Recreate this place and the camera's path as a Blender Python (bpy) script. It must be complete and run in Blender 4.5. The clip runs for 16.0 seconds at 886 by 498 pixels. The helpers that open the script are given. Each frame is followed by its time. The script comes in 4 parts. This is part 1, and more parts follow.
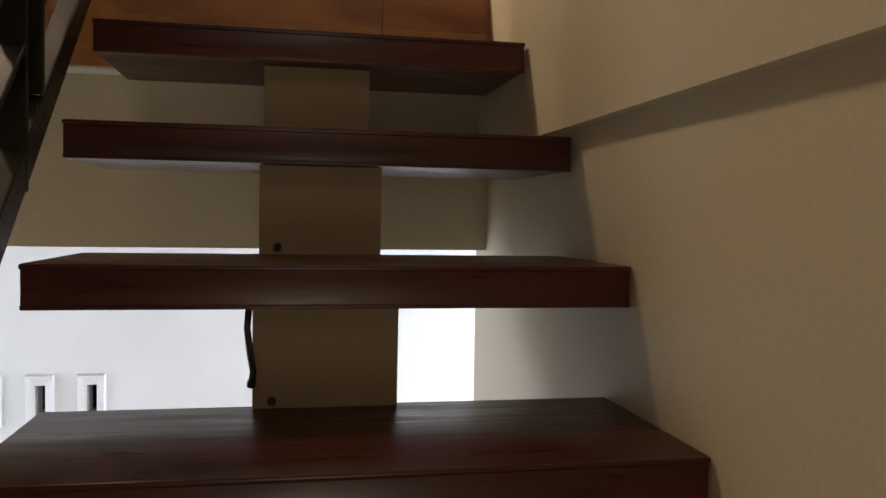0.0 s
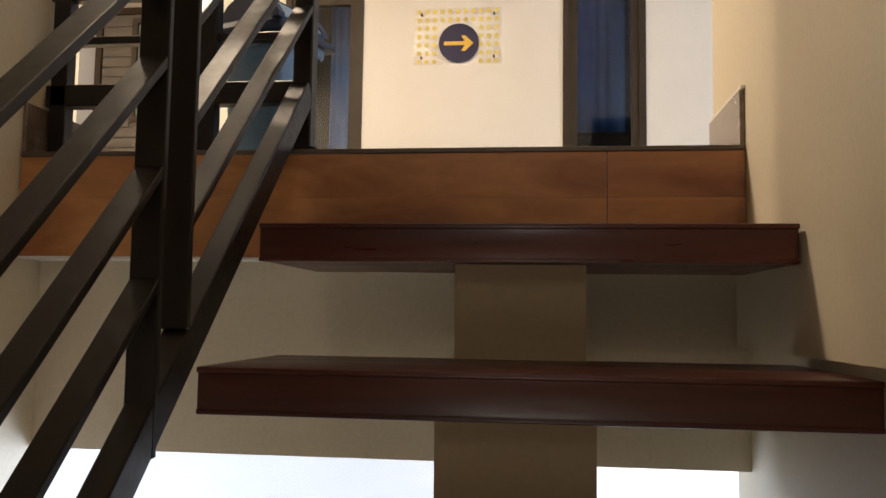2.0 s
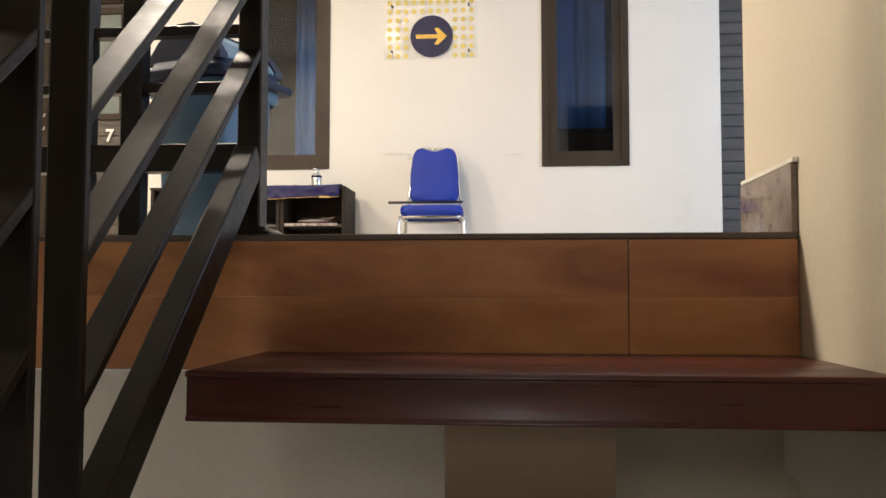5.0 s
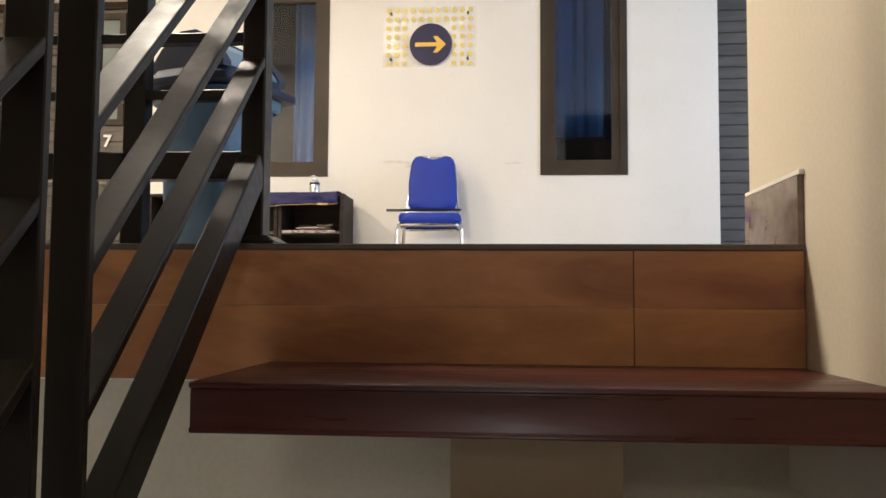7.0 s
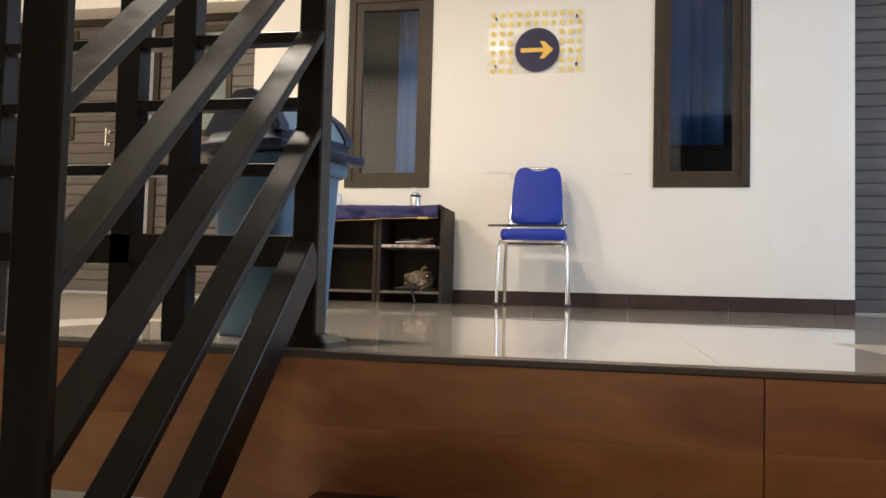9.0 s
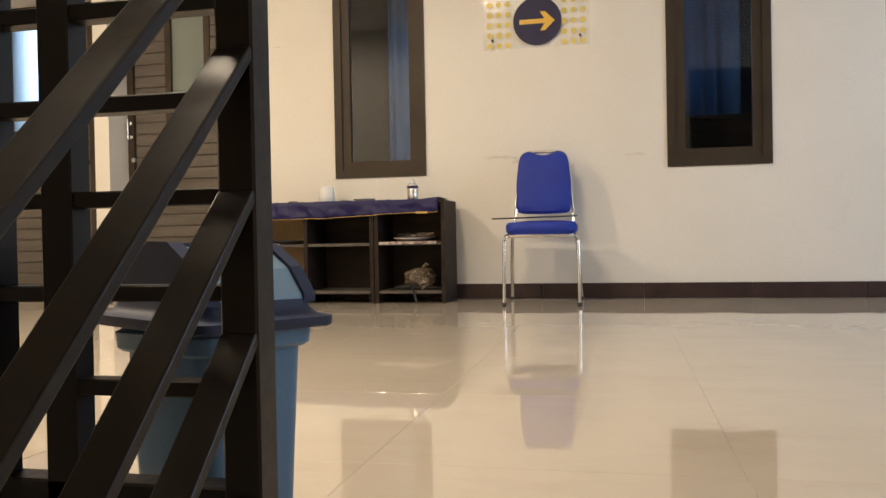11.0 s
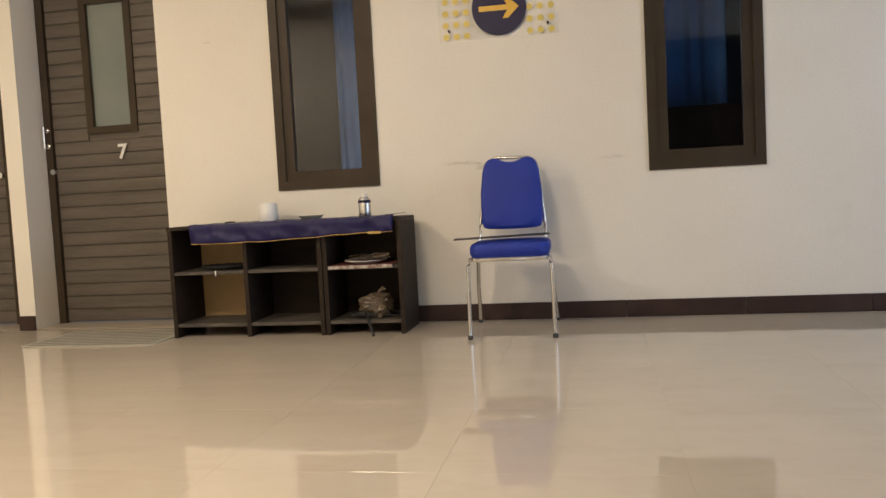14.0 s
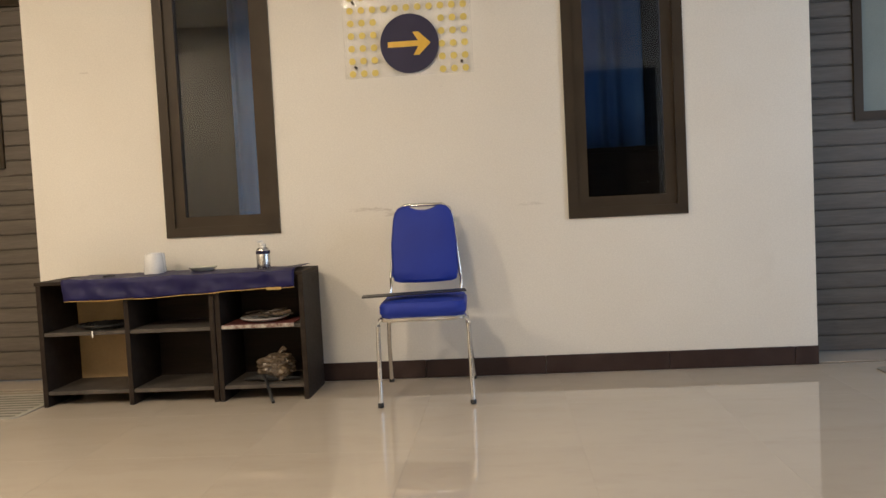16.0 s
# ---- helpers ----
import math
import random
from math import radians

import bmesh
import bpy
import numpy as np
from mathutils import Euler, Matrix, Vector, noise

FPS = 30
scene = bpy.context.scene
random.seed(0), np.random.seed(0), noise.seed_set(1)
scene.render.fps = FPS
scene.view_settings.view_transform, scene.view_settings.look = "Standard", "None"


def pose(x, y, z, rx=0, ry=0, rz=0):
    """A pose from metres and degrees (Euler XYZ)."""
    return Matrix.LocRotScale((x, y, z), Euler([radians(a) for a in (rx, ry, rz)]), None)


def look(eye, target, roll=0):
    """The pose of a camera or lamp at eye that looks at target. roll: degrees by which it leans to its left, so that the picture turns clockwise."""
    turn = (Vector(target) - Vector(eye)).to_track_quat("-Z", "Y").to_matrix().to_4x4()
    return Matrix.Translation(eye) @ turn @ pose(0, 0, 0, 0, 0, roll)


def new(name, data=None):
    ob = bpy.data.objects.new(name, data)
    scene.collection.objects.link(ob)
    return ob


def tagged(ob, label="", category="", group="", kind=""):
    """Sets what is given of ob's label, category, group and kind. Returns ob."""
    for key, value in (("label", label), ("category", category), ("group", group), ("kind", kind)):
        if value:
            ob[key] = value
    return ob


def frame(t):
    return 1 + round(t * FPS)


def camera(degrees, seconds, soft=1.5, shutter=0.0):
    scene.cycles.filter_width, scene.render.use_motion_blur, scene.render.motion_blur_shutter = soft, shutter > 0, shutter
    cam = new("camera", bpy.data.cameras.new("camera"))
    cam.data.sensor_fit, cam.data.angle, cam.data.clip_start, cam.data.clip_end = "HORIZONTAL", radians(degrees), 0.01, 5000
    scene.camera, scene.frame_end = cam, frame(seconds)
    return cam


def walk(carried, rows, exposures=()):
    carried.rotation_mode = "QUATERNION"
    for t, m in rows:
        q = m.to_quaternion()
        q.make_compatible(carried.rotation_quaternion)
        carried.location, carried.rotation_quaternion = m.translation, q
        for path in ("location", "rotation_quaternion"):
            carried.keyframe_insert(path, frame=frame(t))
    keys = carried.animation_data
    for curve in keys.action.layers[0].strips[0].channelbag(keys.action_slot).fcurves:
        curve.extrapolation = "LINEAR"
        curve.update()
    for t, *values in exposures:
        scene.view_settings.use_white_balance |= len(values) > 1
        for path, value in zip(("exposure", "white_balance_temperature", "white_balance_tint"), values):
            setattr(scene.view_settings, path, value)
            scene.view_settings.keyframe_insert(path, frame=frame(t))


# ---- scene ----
cam = camera(56.8, 16.0)
PATH = [
    (0, (0.214, 0.167, -0.503), (0.589, 2.13, -0.576), 0.9),
    (0.5, (0.208, 0.2, -0.454), (0.388, 2.19, -0.352), 2.1),
    (1, (0.209, 0.253, -0.449), (0.288, 2.245, -0.285), 2.4),
    (1.5, (0.259, 0.375, -0.433), (0.206, 2.367, -0.263), 2.0),
    (2, (0.296, 0.496, -0.305), (0.062, 2.475, -0.142), 0.8),
    (2.5, (0.295, 0.564, -0.271), (-0.049, 2.528, -0.113), -0.0),
    (3, (0.269, 0.685, -0.253), (-0.117, 2.643, -0.128), -0.2),
    (3.5, (0.252, 0.741, -0.137), (-0.054, 2.716, -0.075), -0.5),
    (4, (0.246, 0.747, -0.111), (0.03, 2.735, -0.055), -0.6),
    (4.5, (0.248, 0.76, -0.092), (0.073, 2.75, 0.001), -0.2),
    (7, (0.235, 0.771, -0.083), (0.078, 2.761, 0.043), 0.4),
    (7.5, (0.229, 0.772, -0.086), (0.062, 2.761, 0.044), 0.9),
    (8, (0.229, 0.827, -0.084), (-0.02, 2.807, 0.038), 2.3),
    (8.5, (0.253, 0.920, 0.029), (-0.112, 2.884, 0.129), 1.9),
    (9, (0.252, 0.971, 0.079), (-0.168, 2.923, 0.182), 1.5),
    (9.5, (0.21, 1.109, 0.108), (-0.216, 3.059, 0.237), 1.3),
    (9.7, (0.187, 1.165, 0.118), (-0.227, 3.117, 0.257), 0.5),
    (10.3, (0.181, 1.2, 0.25), (-0.24, 3.151, 0.335), -0.5),
    (11.8, (0.194, 1.46, 0.432), (-0.25, 3.408, 0.34), -2.4),
    (12, (0.189, 1.487, 0.431), (-0.261, 3.434, 0.342), -3.0),
    (12.5, (0.137, 1.647, 0.518), (-0.314, 3.593, 0.425), -3.2),
    (13, (0.132, 1.687, 0.55), (-0.274, 3.643, 0.454), -3.4),
    (13.5, (0.154, 1.813, 0.619), (-0.229, 3.773, 0.503), -3.2),
    (14, (0.176, 1.876, 0.709), (-0.197, 3.837, 0.579), -3.0),
    (14.5, (0.163, 1.986, 0.725), (-0.155, 3.959, 0.634), -4.7),
    (15, (0.146, 2.133, 0.82), (-0.066, 4.121, 0.762), -5.7),
    (15.5, (0.124, 2.138, 0.878), (-0.019, 4.13, 0.769), -4.0),
    (16, (0.125, 2.215, 0.883), (-0.024, 4.206, 0.778), -2.9),
]
EXPOSURES = [(0, -0.48, 6350, 13), (1, -0.22, 6200, 13), (2.5, 0.05, 5750, 12), (4, 0.19, 5250, 10), (7.5, 0.17, 5150, 10), (8.6, 0.06, 5100, 10), (9.5, -0.03, 5350, 10), (12, -0.50, 5800, 10), (14, -0.53, 5650, 10), (16, -0.55, 5650, 10)]
walk(cam, [(t, look(eye, target, roll)) for t, eye, target, roll in PATH], EXPOSURES)

# ---- light ----
world = bpy.data.worlds.new("sky")
scene.world = world
world.use_nodes = True
sky = world.node_tree.nodes.new("ShaderNodeTexSky")
sky.sky_type, sky.sun_disc, sky.sun_elevation, sky.sun_rotation = "NISHITA", False, radians(40), radians(120)
world.node_tree.links.new(sky.outputs[0], world.node_tree.nodes["Background"].inputs[0])
world.node_tree.nodes["Background"].inputs[1].default_value = 0.12


def area_lamp(name, m, sx, sy, watts, colour, spread=180):
    data = bpy.data.lights.new(name, "AREA")
    data.shape, data.size, data.size_y, data.energy, data.color = "RECTANGLE", sx, sy, watts, colour
    data.spread = radians(spread)
    ob = new(name, data)
    ob.matrix_world = m
    return ob


NORTH_FACE = 6.408
WARM, COOL, DAY = (1.0, 0.76, 0.485), (0.72, 0.84, 1.0), (0.80, 0.88, 1.0)
area_lamp("warm_ceiling_light", look((-3.4, 3.2, 2.83), (-3.4, 3.2, 0)), 0.30, 0.30, 132, WARM)
# Second overhead lamp is added to brighten the right stairwell wall.
area_lamp("warm_ceiling_light", look((-1.2, 2.9, 2.83), (-1.2, 2.9, 0)), 0.40, 0.40, 94, WARM)
area_lamp("hall_window_light", look((4.45, 4.25, 1.55), (0, 4.3, 1.3)), 2.4, 2.0, 70, COOL)
area_lamp("lower_window_light", look((2.8, 3.9, -1.5), (-0.7, 1.6, -1.0)), 2.0, 2.2, 235, DAY)
# West lamp is an unseen fill, added to light the right wall stub.
area_lamp("lower_window_light", look((-3.14, 3.4, -1.7), (0.65, 1.7, -0.6)), 1.3, 1.7, 78, DAY)
# Unseen upper fill, added to brighten the landing boards and tread fronts.
area_lamp("stair_window_light", look((0.17, -3.18, 1.9), (0.06, 1.9, -0.3)), 0.9, 1.3, 10, (1.0, 0.82, 0.60))
# Unseen low fill, added to brighten the front of the beam.
area_lamp("lower_door_light", look((0.20, -3.18, -2.1), (0.10, 1.9, -0.6)), 0.8, 1.9, 21, (1.0, 0.83, 0.64))
area_lamp("door_glass_light", look((-4.15, NORTH_FACE + 0.48, 1.63), (-4.15, 3.0, 1.4)), 0.34, 0.9, 4.0, (0.72, 0.86, 1.0))
# Dim cool fills added inside the closed rooms behind the panes; no window there.
area_lamp("room_window_light", look((-0.52, 7.5, 1.9), (-1.3, 7.0, 1.6)), 0.7, 1.0, 5, (0.55, 0.76, 1.0))
area_lamp("room_window_light", look((-0.25, 7.6, 1.9), (0.8, 7.1, 1.6)), 0.7, 1.0, 7.5, (0.44, 0.66, 1.0))

# ---- materials ----
def nodes_of(name):
    m = bpy.data.materials.new(name)
    m.use_nodes = True
    return m, m.node_tree.nodes, m.node_tree.links, m.node_tree.nodes["Principled BSDF"]


def coords(n, l, scale=(1, 1, 1), kind="Object"):
    tc, mp = n.new("ShaderNodeTexCoord"), n.new("ShaderNodeMapping")
    l.new(tc.outputs[kind], mp.inputs[0])
    mp.inputs["Scale"].default_value = scale
    return mp.outputs[0]


def noise_of(n, l, vec, scale, detail=4, rough=0.55):
    t = n.new("ShaderNodeTexNoise")
    t.inputs["Scale"].default_value, t.inputs["Detail"].default_value, t.inputs["Roughness"].default_value = scale, detail, rough
    l.new(vec, t.inputs["Vector"])
    return t.outputs["Fac"]


def ramp(n, l, fac, *stops):
    r = n.new("ShaderNodeValToRGB")
    while len(r.color_ramp.elements) < len(stops):
        r.color_ramp.elements.new(0.5)
    for e, (p, c) in zip(r.color_ramp.elements, stops):
        e.position, e.color = p, (*c, 1) if len(c) == 3 else (c[0], c[0], c[0], 1)
    l.new(fac, r.inputs[0])
    return r.outputs[0]


def mix(n, l, fac, a, b, blend="MIX"):
    m = n.new("ShaderNodeMix")
    m.data_type, m.blend_type = "RGBA", blend
    for sock, v in ((m.inputs[0], fac), (m.inputs[6], a), (m.inputs[7], b)):
        if isinstance(v, (int, float)):
            sock.default_value = v
        elif isinstance(v, tuple):
            sock.default_value = (*v, 1)
        else:
            l.new(v, sock)
    return m.outputs[2]


def bump(n, l, bsdf, height, strength=0.2, distance=0.002):
    b = n.new("ShaderNodeBump")
    b.inputs["Strength"].default_value, b.inputs["Distance"].default_value = strength, distance
    l.new(height, b.inputs["Height"])
    l.new(b.outputs[0], bsdf.inputs["Normal"])


def surface(name, c1, c2, rough=(0.5, 0.6), scale=8, fine=80, metal=0.0, relief=0.15, stretch=(1, 1, 1), dirt=None, coat=0.0, distance=0.001):
    """Two tones in large soft patches, fine grain over them, roughness that varies, slight relief."""
    m, n, l, b = nodes_of(name)
    v = coords(n, l, stretch)
    big, small = noise_of(n, l, v, scale), noise_of(n, l, v, fine, 3)
    col = ramp(n, l, big, (0.3, c1), (0.7, c2))
    col = mix(n, l, 0.12, col, ramp(n, l, small, (0.3, (0.25,) * 3), (0.7, (1.0,) * 3)), "MULTIPLY")
    if dirt:
        spots = noise_of(n, l, v, scale * 2.3, 6, 0.7)
        col = mix(n, l, ramp(n, l, spots, (0.62, (0, 0, 0)), (0.74, (0.55,) * 3)), col, dirt)
    l.new(col, b.inputs["Base Color"])
    l.new(ramp(n, l, small, (0.3, (rough[0],) * 3), (0.7, (rough[1],) * 3)), b.inputs["Roughness"])
    b.inputs["Metallic"].default_value = metal
    b.inputs["Coat Weight"].default_value = coat
    b.inputs["Coat Roughness"].default_value = 0.12
    bump(n, l, b, small, relief, distance)
    return m


def wood(name, dark, light, along="X", grain=1.0, rough=(0.3, 0.42), streak=0.5, coat=0.0, swirl=0.0, stretch=1.2):
    m, n, l, b = nodes_of(name)
    s = {"X": (stretch, 14, 14), "Z": (14, 14, stretch), "Y": (14, stretch, 14)}[along]
    info = n.new("ShaderNodeObjectInfo")
    base = coords(n, l, tuple(q * grain for q in s))
    off = n.new("ShaderNodeVectorMath")
    off.operation = "ADD"
    l.new(base, off.inputs[0])
    sc = n.new("ShaderNodeMath")
    sc.operation = "MULTIPLY"
    sc.inputs[1].default_value = 37.0
    l.new(info.outputs["Random"], sc.inputs[0])
    l.new(sc.outputs[0], off.inputs[1])
    big, fine = noise_of(n, l, off.outputs[0], 1.3, 6, 0.6), noise_of(n, l, off.outputs[0], 9, 4)
    big.node.inputs["Distortion"].default_value = swirl
    mid = tuple(0.5 * (a + c) for a, c in zip(dark, light))
    col = ramp(n, l, big, (0.28, dark), (0.5, mid), (0.72, light))
    col = mix(n, l, streak, col, ramp(n, l, fine, (0.3, (0.55,) * 3), (0.7, (1.0,) * 3)), "MULTIPLY")
    l.new(col, b.inputs["Base Color"])
    l.new(ramp(n, l, fine, (0.3, (rough[0],) * 3), (0.7, (rough[1],) * 3)), b.inputs["Roughness"])
    b.inputs["Coat Weight"].default_value = coat
    b.inputs["Coat Roughness"].default_value = 0.15
    bump(n, l, b, fine, 0.12, 0.0008)
    return m


def plain_glass(name, tint, rough=0.05, mixin=0.0):
    m, n, l, b = nodes_of(name)
    v = coords(n, l)
    l.new(ramp(n, l, noise_of(n, l, v, 3), (0.3, tint), (0.7, tuple(c * 0.85 for c in tint))), b.inputs["Base Color"])
    b.inputs["Roughness"].default_value = rough
    b.inputs["Transmission Weight"].default_value = 1.0 - mixin
    b.inputs["IOR"].default_value = 1.45
    return m


PLASTER = surface("cream_wall_paint", (0.78, 0.74, 0.66), (0.82, 0.79, 0.72), (0.6, 0.75), 1.3, 140, relief=0.12, dirt=(0.70, 0.66, 0.58))


def scuff(m, spots):
    """Greasy rub marks on a wall: each spot is x, z and its half width and half height."""
    n, l = m.node_tree.nodes, m.node_tree.links
    b = n["Principled BSDF"]
    old = b.inputs["Base Color"].links[0].from_socket
    tc, sep = n.new("ShaderNodeTexCoord"), n.new("ShaderNodeSeparateXYZ")
    l.new(tc.outputs["Object"], sep.inputs[0])
    grain = noise_of(n, l, coords(n, l, (9, 9, 42)), 2.4, 6, 0.7)
    for x, z, w, h in spots:
        d = []
        for axis, c, r in (("X", x, w), ("Z", z, h)):
            q = n.new("ShaderNodeMath")
            q.operation = "SUBTRACT"
            l.new(sep.outputs[axis], q.inputs[0])
            q.inputs[1].default_value = c
            p = n.new("ShaderNodeMath")
            p.operation = "DIVIDE"
            l.new(q.outputs[0], p.inputs[0])
            p.inputs[1].default_value = r
            e = n.new("ShaderNodeMath")
            e.operation = "POWER"
            l.new(p.outputs[0], e.inputs[0])
            e.inputs[1].default_value = 2.0
            d.append(e.outputs[0])
        a = n.new("ShaderNodeMath")
        a.operation = "ADD"
        l.new(d[0], a.inputs[0])
        l.new(d[1], a.inputs[1])
        k = n.new("ShaderNodeMath")
        k.operation = "MULTIPLY_ADD"
        l.new(a.outputs[0], k.inputs[0])
        k.inputs[1].default_value = -0.22
        l.new(grain, k.inputs[2])
        old = mix(n, l, ramp(n, l, k.outputs[0], (0.38, (0, 0, 0)), (0.58, (0.42,) * 3)), old, (0.40, 0.35, 0.29))
    l.new(old, b.inputs["Base Color"])


scuff(PLASTER, ((-0.56, 0.885, 0.16, 0.016), (-0.44, 0.86, 0.07, 0.03), (0.27, 0.872, 0.10, 0.010), (1.42, 1.93, 0.03, 0.008), (-2.03, 1.67, 0.05, 0.007), (-0.16, 1.49, 0.02, 0.004)))
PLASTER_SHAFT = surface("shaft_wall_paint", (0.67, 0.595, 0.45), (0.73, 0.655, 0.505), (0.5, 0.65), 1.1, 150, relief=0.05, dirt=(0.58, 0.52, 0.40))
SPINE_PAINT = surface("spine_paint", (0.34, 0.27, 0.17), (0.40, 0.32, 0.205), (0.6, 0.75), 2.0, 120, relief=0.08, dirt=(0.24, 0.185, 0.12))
PLASTER_BEAM = surface("beam_paint", (0.57, 0.50, 0.375), (0.64, 0.565, 0.43), (0.6, 0.75), 2.0, 120, relief=0.06, dirt=(0.40, 0.36, 0.29))
WHITE = surface("white_wall_paint", (0.80, 0.80, 0.80), (0.84, 0.84, 0.84), (0.6, 0.7), 2, 120)
CEILING = surface("ceiling_paint", (0.80, 0.79, 0.76), (0.84, 0.83, 0.80), (0.7, 0.8), 2, 120)
STEP_FRONT = wood("mahogany_stained_wood", (0.026, 0.0050, 0.0036), (0.105, 0.0200, 0.0105), "X", 0.6, (0.26, 0.44), 0.5, 0.0)
STEP_FRONT.node_tree.nodes["Principled BSDF"].inputs["Specular IOR Level"].default_value = 0.42
RISER_WOOD = wood("varnished_teak_board", (0.24, 0.078, 0.022), (0.56, 0.265, 0.083), "X", 0.42, (0.36, 0.48), 0.3, 0.0, 1.4, 3.2)
BLACK_STEEL = surface("black_painted_steel", (0.010, 0.0075, 0.006), (0.017, 0.0125, 0.010), (0.30, 0.44), 9, 60, 0.0, 0.1, dirt=(0.024, 0.015, 0.012))
BLACK_STEEL.node_tree.nodes["Principled BSDF"].inputs["Specular IOR Level"].default_value = 0.28
SKIRTING = surface("dark_brown_skirting_tile", (0.036, 0.021, 0.018), (0.058, 0.036, 0.031), (0.4, 0.5), 6, 90)
SKIRTING.node_tree.nodes["Principled BSDF"].inputs["Specular IOR Level"].default_value = 0.25
MARBLE = surface("brown_marble_skirting", (0.12, 0.080, 0.056), (0.22, 0.165, 0.125), (0.04, 0.08), 34, 110, 0, 0.0, dirt=(0.30, 0.24, 0.185))
DOOR_GREY = wood("grey_brown_door_laminate", (0.080, 0.067, 0.055), (0.140, 0.119, 0.099), "X", 1.2, (0.34, 0.5), 0.6)
FRAME_BROWN = surface("bronze_aluminium", (0.038, 0.027, 0.017), (0.053, 0.039, 0.025), (0.36, 0.46), 4, 160, 0.0, 0.05)
FRAME_BROWN.node_tree.nodes["Principled BSDF"].inputs["Specular IOR Level"].default_value = 0.25
CABINET_WOOD = wood("dark_brown_laminate", (0.019, 0.0135, 0.0105), (0.040, 0.029, 0.022), "X", 1.0, (0.5, 0.65), 0.6)
CABINET_WOOD.node_tree.nodes["Principled BSDF"].inputs["Specular IOR Level"].default_value = 0.16
CARD = surface("tan_hardboard", (0.42, 0.29, 0.14), (0.48, 0.34, 0.17), (0.6, 0.7), 5, 90)
CHROME = surface("chrome_tube", (0.72, 0.71, 0.70), (0.80, 0.79, 0.77), (0.08, 0.16), 12, 90, 1.0, 0.03)
BLUE_FABRIC = surface("royal_blue_vinyl", (0.005, 0.023, 0.29), (0.007, 0.031, 0.35), (0.55, 0.7), 4, 260, 0, 0.3)
BLACK_PLASTIC = surface("black_plastic", (0.012, 0.012, 0.013), (0.02, 0.02, 0.021), (0.35, 0.5), 6, 90)
NAVY_CLOTH = surface("navy_satin_cloth", (0.010, 0.009, 0.060), (0.016, 0.014, 0.085), (0.36, 0.5), 8, 300, 0, 0.2)
NAVY_CLOTH.node_tree.nodes["Principled BSDF"].inputs["Specular IOR Level"].default_value = 0.2
YELLOW_TRIM = surface("yellow_piping", (0.40, 0.26, 0.07), (0.50, 0.34, 0.10), (0.5, 0.6), 20, 200)
SIGN_YELLOW = surface("sign_yellow", (0.92, 0.75, 0.20), (0.95, 0.80, 0.25), (0.35, 0.45), 20, 200, 0, 0.0)
SIGN_YELLOW.node_tree.nodes["Principled BSDF"].inputs["Specular IOR Level"].default_value = 0.1
n, l = SIGN_YELLOW.node_tree.nodes, SIGN_YELLOW.node_tree.links
film_of_ink, blend = n.new("ShaderNodeBsdfTransparent"), n.new("ShaderNodeMixShader")
film_of_ink.inputs[0].default_value, blend.inputs[0].default_value = (1.0, 0.93, 0.62, 1), 0.40
l.new(n["Principled BSDF"].outputs[0], blend.inputs[1])
l.new(film_of_ink.outputs[0], blend.inputs[2])
l.new(blend.outputs[0], n["Material Output"].inputs[0])
SIGN_GOLD = surface("sign_gold", (0.72, 0.43, 0.02), (0.78, 0.48, 0.03), (0.3, 0.4), 20, 200, 0, 0.0)
SIGN_NAVY = surface("sign_navy", (0.010, 0.008, 0.045), (0.014, 0.011, 0.058), (0.5, 0.6), 6, 120, 0, 0.0)
ACRYLIC = plain_glass("clear_acrylic", (1.0, 1.0, 1.0), 0.03)
ACRYLIC.node_tree.nodes["Principled BSDF"].inputs["IOR"].default_value = 1.12
# Same blue as the flap, darkened so the body's shade is in the colour.
BIN_BLUE_SHADED = surface("shaded_blue_plastic", (0.105, 0.19, 0.31), (0.12, 0.21, 0.34), (0.36, 0.48), 5, 140, dirt=(0.06, 0.10, 0.20))
# Brighter copy of the bin's blue, for the flap that catches the light.
FLAP_BLUE_LIT = surface("lit_blue_plastic", (0.17, 0.28, 0.40), (0.195, 0.305, 0.43), (0.36, 0.48), 5, 140, dirt=(0.09, 0.17, 0.27))
BIN_RIM = surface("slate_blue_plastic", (0.028, 0.038, 0.080), (0.036, 0.048, 0.094), (0.45, 0.55), 6, 140)
CERAMIC = surface("white_ceramic", (0.78, 0.78, 0.77), (0.84, 0.84, 0.82), (0.15, 0.25), 6, 120, 0, 0.02)
STEEL = surface("brushed_steel", (0.55, 0.54, 0.52), (0.66, 0.65, 0.63), (0.2, 0.32), 6, 200, 1.0, 0.05)
for m in (BIN_RIM, BIN_BLUE_SHADED):
    m.node_tree.nodes["Principled BSDF"].inputs["Specular IOR Level"].default_value = 0.2
BROWN_BAG = surface("brown_crumpled_plastic", (0.06, 0.042, 0.026), (0.15, 0.115, 0.078), (0.2, 0.4), 18, 70, 0, 0.4, dirt=(0.32, 0.28, 0.22))
# Near-black colour that puts the shade of holes and unlit rooms into the surface.
RECESS_SHADE = surface("recess_shade_colour", (0.030, 0.027, 0.023), (0.042, 0.037, 0.032), (0.7, 0.8), 3, 20, 0, 0.0)
NUMBER_WHITE = surface("white_plastic_letter", (0.80, 0.80, 0.78), (0.85, 0.85, 0.83), (0.4, 0.5), 20, 200, 0, 0.0)
MAT_GREY = surface("grey_striped_mat", (0.34, 0.32, 0.27), (0.42, 0.40, 0.34), (0.8, 0.9), 10, 200, stretch=(1, 30, 1))
MAT_DARK = surface("dark_mat_stripe", (0.15, 0.14, 0.12), (0.21, 0.20, 0.17), (0.8, 0.9), 10, 200)
